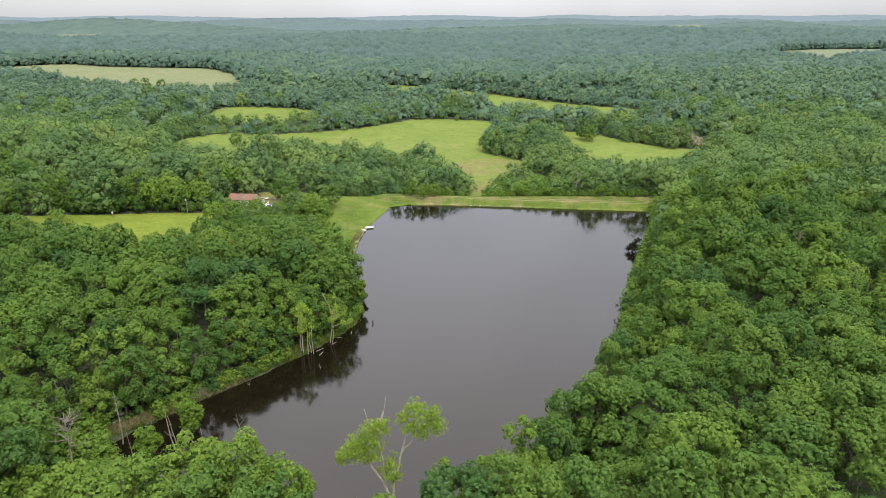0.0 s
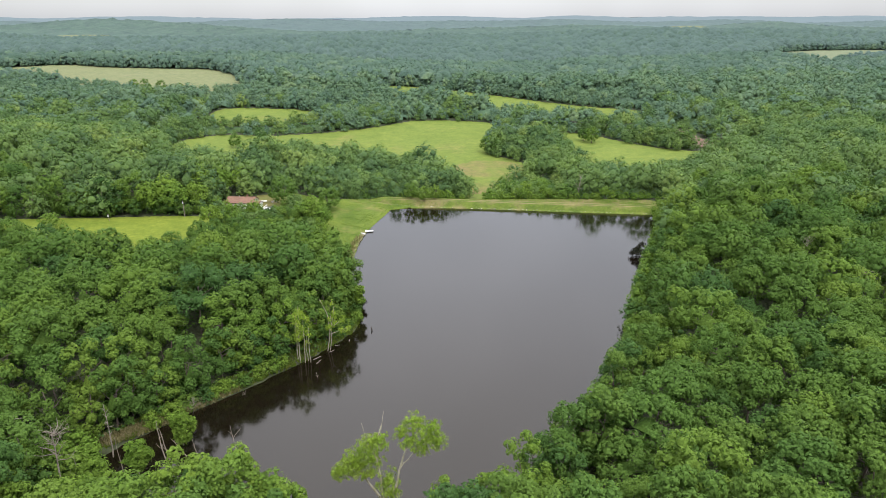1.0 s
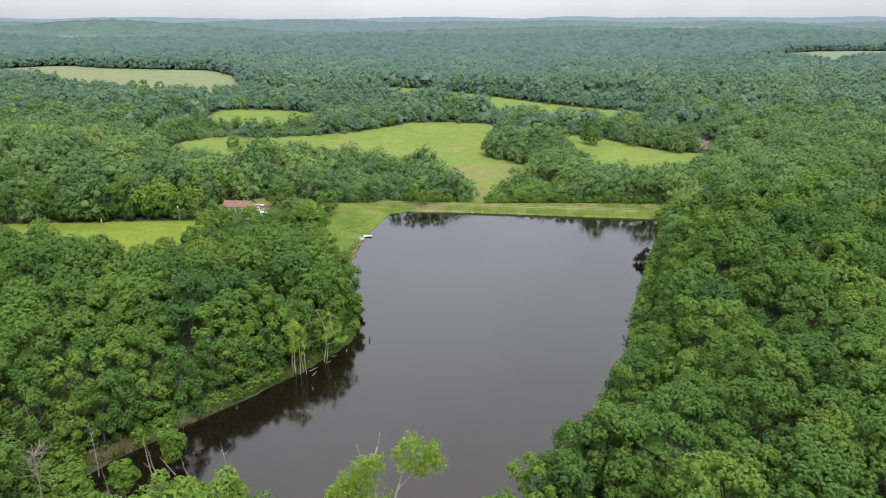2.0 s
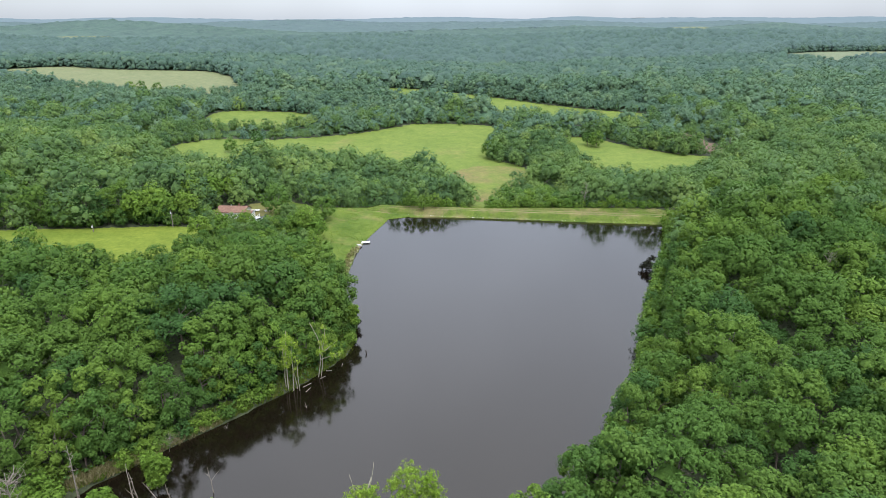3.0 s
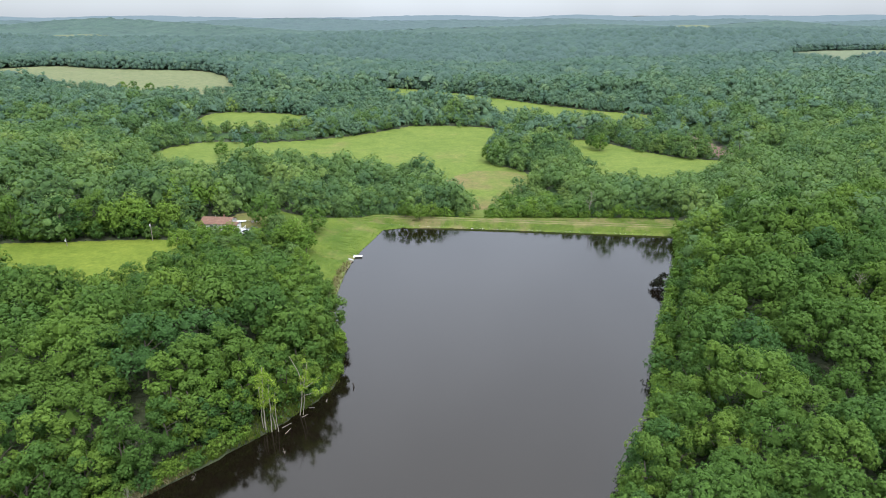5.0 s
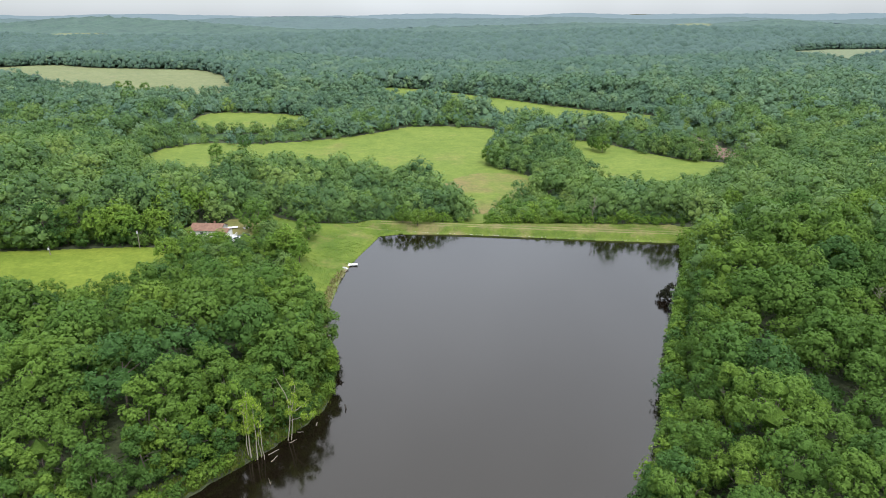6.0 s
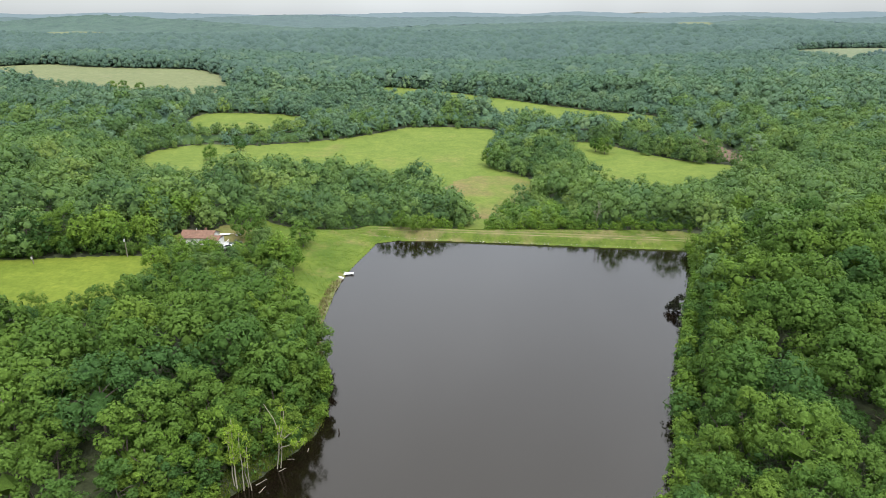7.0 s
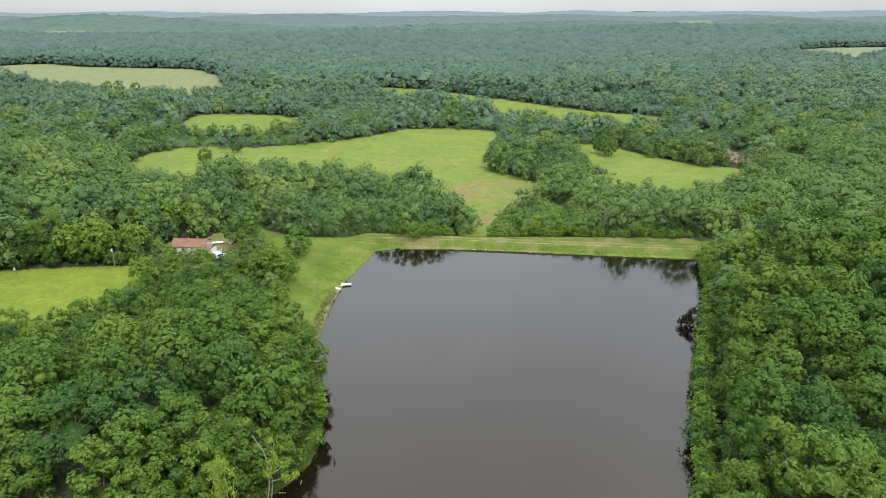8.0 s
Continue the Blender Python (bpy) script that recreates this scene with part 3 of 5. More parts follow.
def tree_spots(x0, x1, y0, y1, step):
    xs, ys = np.arange(x0, x1, step), np.arange(y0, y1, step * 0.87)
    X, Y = np.meshgrid(xs, ys)
    X = X + (np.arange(len(ys)) % 2)[:, None] * step / 2
    X, Y = X.ravel(), Y.ravel()
    X = X + rng.uniform(-0.27, 0.27, len(X)) * step
    Y = Y + rng.uniform(-0.27, 0.27, len(Y)) * step
    k = (np.abs(X) < 0.72 * Y + 16)
    X, Y = X[k], Y[k]
    near = (abs(X) < 150) & (Y < 320)
    d = np.full(len(X), 99.0)
    d[near] = gap(POND, X[near], Y[near]) * np.where(inside(POND, X[near], Y[near]), -1, 1)
    ok = (d > 5.5) & ~open_land(X, Y, 1.8) & ~kept_clear(X, Y)
    return X[ok], Y[ok]


def stature(x, y):
    """Taller in the woods, lower in front of the house, in the hedges between meadows and on young ground."""
    s = np.ones(np.shape(x)) + 0.1 * wave(x, y, 60.0)
    for x0, x1, y0, y1, f in ((-104, -30, 208, 262, 0.5), (-98, -62, 238, 262, 0.95), (-76, -55, 250, 274, 0.62), (18, 62, 283, 345, 0.55), (-75, -30, 96, 116, 0.5), (-210, 185, 440, 665, 0.8), (-480, -190, 590, 720, 0.68), (70, 180, 330, 370, 0.8), (140, 200, 372, 425, 0.55), (-180, -100, 300, 345, 0.8), (-145, -97, 240, 268, 0.88), (-118, -92, 184, 214, 0.82), (-112, -62, 186, 208, 0.75), (-30, 38, 555, 632, 1.7), (-215, -95, 470, 520, 0.65), (-110, 60, 540, 600, 0.85)):
        s = np.where((x > x0) & (x < x1) & (y > y0) & (y < y1), s * f, s)
    k = (x > 300) & (x < 740) & (y > 790) & (y < 1100)
    if k.any():
        s[k] *= 1 - 0.45 * (1 - ease(0, 150, gap(HILLSIDE, x[k], y[k]))) * (1 - ease(0, 40, y[k] - 957 - (x[k] - 556)))
    return s


def edge_spots(step):
    """Places along the rims of the open land, for the low leafy trees that close a wood's edge."""
    out = []
    for key, p in FIELDS.items():
        if (key in FAR_OPEN and key != "farright") or key in ("dam", "clearing", "dry"):
            continue
        for a, b in zip(p, np.roll(p, -1, 0)):
            d = b - a
            n = np.array([d[1], -d[0]]) / (np.linalg.norm(d) + 1e-9)
            if inside(p, np.array([(a + b)[0] / 2 + n[0]]), np.array([(a + b)[1] / 2 + n[1]]))[0]:
                n = -n
            for u in np.arange(0, np.linalg.norm(d), step):
                out.append(a + d * (u / np.linalg.norm(d)) + n * rng.uniform(-3.5, 4.0) + rng.normal(0, 0.8, 2))
    q = np.array(out)
    q = q[~inside(POND, q[:, 0], q[:, 1]) & (gap(POND, q[:, 0], q[:, 1]) > 2.0)]
    k = (~open_land(q[:, 0], q[:, 1], 0.4) | ((rng.random(len(q)) < 0.5) & (q[:, 1] > 300))) & (np.abs(q[:, 0]) < 0.7 * q[:, 1] + 12)
    return q[k, 0], q[k, 1]


SX, SY = tree_spots(-400, 400, 58, 470, 9.6)
MX, MY = tree_spots(-770, 770, 470, 1000, 9.4)
SX, SY = np.concatenate([SX, MX]), np.concatenate([SY, MY])
SS = stature(SX, SY)
EX, EY = edge_spots(3.6)
hx, hy = rng.uniform(-104, -50, 170), rng.uniform(212, 262, 170)
k = ~open_land(hx, hy, 0.5) & ~((hx > -97) & (hx < -63) & (hy > 251))
EX, EY = np.concatenate([EX, hx[k]]), np.concatenate([EY, hy[k]])
BX, BY = (q.ravel() for q in np.meshgrid(np.arange(-108, 109, 7.6), np.arange(-66, 69, 7.2)))
BX, BY = BX + rng.uniform(-2.8, 2.8, len(BX)), BY + rng.uniform(-2.8, 2.8, len(BY))
SX, SY, SS = np.concatenate([SX, EX]), np.concatenate([SY, EY]), np.concatenate([SS, stature(EX, EY) * np.where((EX > -104) & (EX < -50) & (EY > 216) & (EY < 262), 0.8, rng.uniform(0.45, 0.9, len(EX)))])
limit = 520 + rng.uniform(-90, 90, len(SY))
near = SY < 152
turn_over = 245 + rng.uniform(-32, 40, len(SY))
fore = (SY >= 152) & (SY < turn_over)
mid = (SY >= 152) & (SY >= turn_over) & (SY < limit)
far = SY >= limit


def tree_kinds(seed, count, lobes, tufts, leaves, size, edge=False, flat=False, skyward=0.0, heart=0.48, top_only=False):
    """Crowns of one kind of detail. edge: leafy down to the ground, as at a wood's edge."""
    r = np.random.default_rng(seed)
    out = []
    for _ in range(count):
        radius, high = r.uniform(4.6, 7.2), r.uniform(12.0, 17.5)
        low = high * (r.uniform(0.02, 0.08) if edge else r.uniform(0.3, 0.42))
        if flat:
            radius, high = r.uniform(4.6, 6.4), r.uniform(12.6, 15.4)
            low = high * 0.5
        v, t, n = crown(r, radius * (0.85 if edge else 1.0), low, high, int(lobes * (1.3 if edge else 1) * r.uniform(0.85, 1.2)), tufts, leaves, size, edge, heart, top_only)
        out.append((v, t, unit(n + np.array([0, 0, skyward]))))
    return out


def wood(name, kinds, x, y, s, mat, label, trunks=False):
    """A wood in one piece: many crowns, each with its own turn, size and tint."""
    vs, ts, ns, tints, k0 = [], [], [], [], 0
    z = height(x, y)
    which = rng.integers(0, len(kinds), len(x))
    for k, (v, t, n) in enumerate(kinds):
        idx = np.nonzero(which == k)[0]
        if not len(idx):
            continue
        a = rng.uniform(0, 2 * np.pi, len(idx))
        sc = s[idx] * rng.uniform(0.72, 1.22, len(idx))
        wide = sc * rng.uniform(0.9, 1.12, len(idx))
        ca, sa = np.cos(a) * wide, np.sin(a) * wide
        px = v[None, :, 0] * ca[:, None] - v[None, :, 1] * sa[:, None] + x[idx][:, None]
        py = v[None, :, 0] * sa[:, None] + v[None, :, 1] * ca[:, None] + y[idx][:, None]
        pz = v[None, :, 2] * sc[:, None] + z[idx][:, None]
        vs.append(np.stack([px, py, pz], 2).reshape(-1, 3))
        nx = n[None, :, 0] * np.cos(a)[:, None] - n[None, :, 1] * np.sin(a)[:, None]
        ny = n[None, :, 0] * np.sin(a)[:, None] + n[None, :, 1] * np.cos(a)[:, None]
        ns.append(np.stack([nx, ny, np.broadcast_to(n[None, :, 2], nx.shape)], 2).reshape(-1, 3))
        ts.append((t[None] + (np.arange(len(idx)) * len(v))[:, None, None] + k0).reshape(-1, 3))
        tone = np.clip(rng.normal(0.46, 0.3, len(idx)) + 0.14 * wave(x[idx], y[idx], 70.0), 0, 1)
        tints.append(np.repeat(tone, len(v)))
        k0 += len(v) * len(idx)
    ob = new(name, mesh_from(name, np.concatenate(vs), np.concatenate(ts), [mat], np.concatenate(tints), smooth=True, normals=np.concatenate(ns)))
    return tagged(ob, label, "woodland", kind="stuff")


at_edge = open_land(SX, SY, 9.0) | ((SX > -34) & (SX < 42) & (SY > 540) & (SY < 634)) | ((SX > -104) & (SX < -50) & (SY > 216) & (SY < 262)) | (gap(POND, SX, SY) < 13)
DENSE = "dense green deciduous woodland round the pond and meadows"
ROLLING = "dense green woodland rolling away beyond the meadows"
wood("woodland", tree_kinds(27, 9, 15, 17, 8, 0.35, heart=0.42), SX[fore & ~at_edge], SY[fore & ~at_edge], SS[fore & ~at_edge], M_WOODS, "dense green oak woodland on both sides of the pond")
wood("woodland_edge", tree_kinds(28, 6, 15, 16, 8, 0.35, True, heart=0.4), SX[fore & at_edge], SY[fore & at_edge], SS[fore & at_edge], M_WOODS, "leafy edge of the woodland along the pond and its bank")
wood("woodland", tree_kinds(21, 9, 9, 11, 5, 0.56, skyward=0.75, heart=0.5), SX[mid & ~at_edge], SY[mid & ~at_edge], SS[mid & ~at_edge], M_MID, DENSE)
wood("woodland_edge", tree_kinds(23, 6, 9, 11, 5, 0.54, True, skyward=0.65, heart=0.5), SX[mid & at_edge], SY[mid & at_edge], SS[mid & at_edge], M_MID, "leafy edge of the woodland along meadows and pond")
# lower trees that fill the wood between the tall ones
UX, UY = tree_spots(-215, 215, 68, 300, 9.3)
wood("subcanopy", tree_kinds(37, 5, 7, 8, 4, 0.58, True, heart=0.46), UX, UY, 0.4 * stature(UX, UY), M_WOODS, "lower leafy trees filling the wood beside the pond")
BX, BY = BX[~open_land(BX, BY)], BY[~open_land(BX, BY)]
BX, BY = BX[BY < 56], BY[BY < 56]
by_path = (BY > -36) & (np.abs(BX) < 62)
for close, kinds in ((by_path, tree_kinds(30, 6, 12, 12, 6, 0.46, heart=0.52)), (~by_path, tree_kinds(29, 6, 8, 7, 4, 0.65, heart=0.6))):
    wood("woodland", kinds, BX[close], BY[close], np.ones(int(close.sum())), M_WOODS, "dense green woodland south of the pond")
farther = far & (SY > 740 + rng.uniform(-60, 60, len(SY)))
distant = far & ~farther
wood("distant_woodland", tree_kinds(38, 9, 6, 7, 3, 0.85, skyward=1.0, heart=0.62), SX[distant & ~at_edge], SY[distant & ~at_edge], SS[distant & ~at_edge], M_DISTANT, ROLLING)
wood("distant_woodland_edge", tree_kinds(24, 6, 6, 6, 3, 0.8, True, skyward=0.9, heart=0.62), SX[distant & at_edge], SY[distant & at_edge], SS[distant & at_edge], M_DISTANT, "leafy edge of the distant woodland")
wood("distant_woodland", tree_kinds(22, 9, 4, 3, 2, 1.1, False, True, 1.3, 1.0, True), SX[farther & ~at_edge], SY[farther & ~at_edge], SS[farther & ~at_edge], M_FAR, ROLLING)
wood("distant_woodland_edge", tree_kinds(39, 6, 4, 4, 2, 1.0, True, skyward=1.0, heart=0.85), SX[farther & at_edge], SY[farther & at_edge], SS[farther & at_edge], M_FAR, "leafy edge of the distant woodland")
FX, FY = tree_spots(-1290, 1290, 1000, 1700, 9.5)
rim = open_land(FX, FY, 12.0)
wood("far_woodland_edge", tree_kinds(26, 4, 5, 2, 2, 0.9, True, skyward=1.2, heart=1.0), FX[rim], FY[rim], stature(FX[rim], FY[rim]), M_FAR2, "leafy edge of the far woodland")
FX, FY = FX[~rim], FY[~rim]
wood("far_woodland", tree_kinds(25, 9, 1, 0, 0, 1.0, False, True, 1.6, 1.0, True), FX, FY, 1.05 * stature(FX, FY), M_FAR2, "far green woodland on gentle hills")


def canopy(name, x0, x1, y0, y1, step, rough, label, mat):
    x, y, q = sheet(np.arange(x0, x1 + step, step), np.arange(y0, y1 + step, step))
    x = x + rng.uniform(-0.3, 0.3, len(x)) * step
    y = y + rng.uniform(-0.3, 0.3, len(y)) * step
    tall = np.full(len(x), 12.0)
    if y0 > 1600:
        for key in ("valley", "valley_west", "farms", "farms_west"):
            p = FIELDS[key]
            k = (np.abs(x - p[:, 0].mean()) < 400) & (np.abs(y - p[:, 1].mean()) < 500)
            if k.any():
                tall[k] = np.minimum(tall[k], 0.5 + 0.05 * gap(p, x[k], y[k]))
    z = base(x, y) + tall + rng.normal(0, rough, len(x)) * tall / 12
    cx, cy = x[q].mean(1), y[q].mean(1)
    keep = ~open_land(cx, cy) & ~((np.abs(cx) < 0.7 * cy + 40) & (cy < 1695) & (cy > 62) & (np.abs(cx) < 1280))
    if y0 < 62:
        keep &= ~((np.abs(cx) < 112) & (cy > -72) & (cy < 150))
    q = q[keep]
    tone = np.clip(rng.normal(0.4, 0.16, len(x)), 0, 1)
    ob = new(name, mesh_from(name, np.stack([x, y, z], 1), q, [mat], tone, smooth=True))
    return tagged(ob, label, "woodland", kind="stuff")


def understory(name, x1, y0, y1, step, high, mat, label):
    """The lower foliage that fills the gaps between distant crowns."""
    x, y, q = sheet(np.arange(-x1, x1 + step, step), np.arange(y0, y1 + step, step))
    x = x + rng.uniform(-0.3, 0.3, len(x)) * step
    y = y + rng.uniform(-0.3, 0.3, len(y)) * step
    deep = sum(np.where(open_land(x, y, m), 0.0, 0.25) for m in ((5.0, 10.0, 16.0, 23.0) if y0 < 400 else (2.0, 5.0, 8.0, 12.0))) * ease(y0, y0 + 60, y + (400 if y0 > 400 else 0))
    z = base(x, y) + stature(x, y) * ((high + rng.normal(0, 0.9, len(x))) * deep - 0.5)
    cx, cy = x[q].mean(1), y[q].mean(1)
    q = q[~open_land(cx, cy, step * 0.6 + 3.0) & (np.abs(cx) < 0.7 * cy + 10)]
    tone = np.clip(rng.normal(0.2, 0.12, len(x)), 0, 1)
    ob = new(name, mesh_from(name, np.stack([x, y, z], 1), q, [mat], tone, smooth=True))
    return tagged(ob, label, "woodland", kind="stuff")


understory("understory", 420, 300, 520, 5.0, 6.5, M_MID, "lower foliage filling the woodland")
understory("distant_understory", 720, 515, 1000, 6.0, 7.0, M_DISTANT, "lower foliage filling the distant woodland")
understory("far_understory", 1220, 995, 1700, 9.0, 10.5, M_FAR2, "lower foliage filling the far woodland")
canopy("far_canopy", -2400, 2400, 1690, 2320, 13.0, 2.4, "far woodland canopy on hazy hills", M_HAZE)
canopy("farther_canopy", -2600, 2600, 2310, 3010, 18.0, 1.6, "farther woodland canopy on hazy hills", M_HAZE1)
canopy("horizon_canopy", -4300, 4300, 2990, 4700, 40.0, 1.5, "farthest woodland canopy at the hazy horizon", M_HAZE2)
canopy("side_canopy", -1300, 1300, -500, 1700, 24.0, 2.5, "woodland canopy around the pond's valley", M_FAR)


def tree_thing(name, crown_me, trunk_me, at, label, category, group, turn, scale):
    ob = thing(name, at, label, category, group, turn, scale)
    part_mesh("trunk", trunk_me, ob)
    part_mesh("crown", crown_me, ob)
    return ob


def trunk_mesh(r, high, radius=0.24, limbs=4, mat=None):
    pieces = [tube(*crooked(r, (0, 0, -0.5), (0, 0, 1), high * 0.8, radius, 0.2, 6, 0.35), 6)]
    for _ in range(limbs):
        h = high * r.uniform(0.35, 0.6)
        a = r.uniform(0, 6.28)
        pieces.append(tube(*crooked(r, (0, 0, h), (math.cos(a), math.sin(a), 0.8), high * 0.33, radius * 0.5, 0.4, 4, 0.3), 5))
    v, t = merge(pieces)
    return mesh_from("trunk", v, t, [mat or M_BARK], smooth=True)


r = np.random.default_rng(5)
OAKS = [(crown_mesh(kind, M_LEAF), trunk_mesh(r, 13.5)) for kind in tree_kinds(31, 8, 18, 25, 10, 0.27)]
ROUND = [(crown_mesh(crown(r, 4.8, 1.6, 11.5, 18, 13, 6, 0.4, True), M_LEAF), trunk_mesh(r, 9.5)) for _ in range(3)]
SKIRTED = [(crown_mesh(kind, M_LEAF), trunk_mesh(r, 13.5)) for kind in tree_kinds(32, 6, 18, 22, 9, 0.28, True)]
OAK_LABEL = "leafy green oak tree in the wood beside the pond"
SHORE_LABEL = "leafy green tree at the pond's edge, branches to the ground"
first = {}


def plant(kinds, name, x, y, s, label, group, sink=0.0):
    """Puts one of some kinds of tree at a place of the plan, copying it where it stands already."""
    k = int(rng.integers(0, len(kinds)))
    m = pose(float(x), float(y), float(height(np.array([x]), np.array([y]))[0]) - sink, 0, 0, float(rng.uniform(0, 360)))
    key = (name, label, group, kinds[k][0].name)
    if key not in first:
        ob = first[key] = tree_thing(name, *kinds[k], (0, 0, 0), label, "tree" if "tree" in name else "shrub", group, 0, 1.0)
        ob.matrix_basis = m
    else:
        ob = copy_thing(first[key], m)
    ob.scale = (float(s), float(s), float(s * rng.uniform(0.93, 1.08)))
    return ob


NX = np.concatenate([SX[near], [-70, -64, -60, -76, -83, -73, -67, -86, -57]])
NY = np.concatenate([SY[near], [113, 118, 123, 111, 108, 119, 124, 114, 128]])
NS = np.concatenate([SS[near], np.full(9, 0.85)])
NE = np.concatenate([at_edge[near], np.ones(9, bool)])
for x, y, s, e in zip(NX, NY, NS, NE):
    s = s * rng.uniform(0.72, 1.22)
    if e:
        plant(SKIRTED, "oak_tree", x, y, s, SHORE_LABEL, "trees on the pond's banks")
    else:
        plant(OAKS, "oak_tree", x, y, s, OAK_LABEL, "trees on the pond's banks")

# ---- waterside shrubs ----


def stem_mesh(r, high, mat):
    pieces = [tube(*crooked(r, (r.uniform(-0.3, 0.3), r.uniform(-0.3, 0.3), -0.4), (r.uniform(-0.4, 0.4), r.uniform(-0.4, 0.4), 1), high * 0.7, 0.07, 0.3, 4, 0.3), 4) for _ in range(4)]
    return mesh_from("stem", *merge(pieces), [mat], smooth=True)


SHRUBS = []
r = np.random.default_rng(41)
for k in range(6):
    kind = crown(r, r.uniform(1.9, 2.7), 0.0, r.uniform(3.6, 5.6), 9, 8, 8, 0.26, True)
    SHRUBS.append((crown_mesh(kind, M_YOUNG if k < 4 else M_LEAF), stem_mesh(r, 4.0, M_BARK)))

edge_len = np.linalg.norm(np.roll(POND, -1, 0) - POND, axis=1)
for i in range(len(POND)):
    a, b = POND[i], POND[(i + 1) % len(POND)]
    d = (b - a) / max(edge_len[i], 1e-6)
    outward = np.array([d[1], -d[0]])
    if inside(POND, np.array([(a + outward * 0.5)[0]]), np.array([(a + outward * 0.5)[1]]))[0]:
        outward = -outward
    pos = 0.0
    while pos < edge_len[i]:
        p = a + d * pos + outward * rng.uniform(0.7, 1.8)
        pos += rng.uniform(2.6, 4.2)
        on_right = p[0] > 30 and p[1] < 266
        on_left = p[0] < 0 and 116 < p[1] < 188
        if not (on_right or on_left) or kept_clear(*p) or bool(open_land(np.array([p[0]]), np.array([p[1]]))[0]):
            continue
        s = rng.uniform(0.85, 1.35) if on_right else rng.uniform(0.55, 0.85)
        plant(SHRUBS, "waterside_shrub", p[0], p[1], s, "bright green leafy shrub on the pond's shore", "shrubs along the shore")

LIGHT = [(crown_mesh(kind, M_YOUNG), trunk_mesh(r, 13.5)) for kind in tree_kinds(35, 4, 18, 22, 9, 0.28, True)]
# more trees close behind the right shore, their crowns over the water
for y in np.arange(108, 262, 6.3):
    x = float(np.interp(y, [88, 107, 122, 141, 155, 172, 188, 203, 221, 240, 255, 268], [4, 22, 32, 42, 48, 54, 60, 66, 74, 82, 87, 90]))
    plant(SKIRTED, "oak_tree", x + rng.uniform(6.0, 8.0), y + rng.uniform(-1.5, 1.5), rng.uniform(0.66, 0.92), SHORE_LABEL, "trees on the pond's banks")
for y in np.arange(114, 192, 5.6):
    x = float(np.interp(y, [111, 117, 124, 130, 136.5, 144, 153, 161, 172, 186, 197], [-65, -58, -53, -47, -41, -34, -28, -23.5, -23.5, -26, -30]))
    x, y = x - rng.uniform(3.4, 5.2) - (1.6 if 153 < y < 182 else 0.0), y + rng.uniform(-1.5, 1.5) + 1.5
    if kept_clear(x, y):
        continue
    plant(SKIRTED, "oak_tree", x, y, rng.uniform(0.78, 1.05), SHORE_LABEL, "trees on the pond's banks")
for x in np.arange(-38, 14, 6.4):
    if -19 < x < -1:
        continue
    y = float(np.interp(x, [-66, -55, -44, -30, -12, 4, 14], [97, 97, 94, 89, 85, 88, 96]))
    plant(LIGHT if rng.random() < 0.65 else SKIRTED, "oak_tree", x, y - rng.uniform(3.5, 5.5), rng.uniform(0.72, 0.92), SHORE_LABEL, "trees on the pond's banks")

for x, y, s in ((16.5, 96.5, 0.8), (22.5, 101.5, 0.95), (27.0, 105.0, 0.9), (24.0, 110.5, 0.8), (31.0, 113.0, 0.95), (35.5, 119.5, 0.9), (20.0, 94.0, 0.85), (39.5, 126.5, 0.95), (44.0, 133.0, 0.95)):
    plant(SKIRTED, "oak_tree", x, y, s, SHORE_LABEL, "trees on the pond's banks")

# close trees behind the slim trees of the wooded shore
for x, y, s in ((-39.5, 147.5, 0.85), (-34.5, 153.5, 0.9), (-29.5, 157.5, 0.8), (-44, 141, 0.75), (-29.5, 164.5, 0.75), (-41.5, 152.5, 0.95), (-36, 160, 0.95), (-47.5, 146, 0.95), (-29, 171, 0.8), (-33, 166, 0.95), (-49, 137.5, 0.75), (-53, 142, 0.95), (-46, 156, 1.0), (-40, 167, 1.0)):
    plant(LIGHT if x < -43 and y < 150 or y < 148 else SKIRTED, "oak_tree", x, y, s, SHORE_LABEL, "trees on the pond's banks")

# large oaks behind the lawn
for x, y, s in ((-139, 243, 0.95), (-132, 245.5, 1.0), (-125.5, 246, 0.9), (-121, 250, 1.0), (-147, 241, 0.9), (-155, 239, 0.95)):
    plant(SKIRTED, "oak_tree", x, y, s, "large green leafy tree behind the lawn", "trees behind the lawn")

# lighter trees in the wood beside the bank
for x, y, s in ((-60, 213, 0.8), (-42, 209, 0.85), (-58, 193, 0.85), (-44, 188, 0.9), (-67, 202, 0.75)):
    plant(LIGHT, "oak_tree", x, y, s, "light green leafy tree in the wood beside the bank", "trees on the pond's banks")

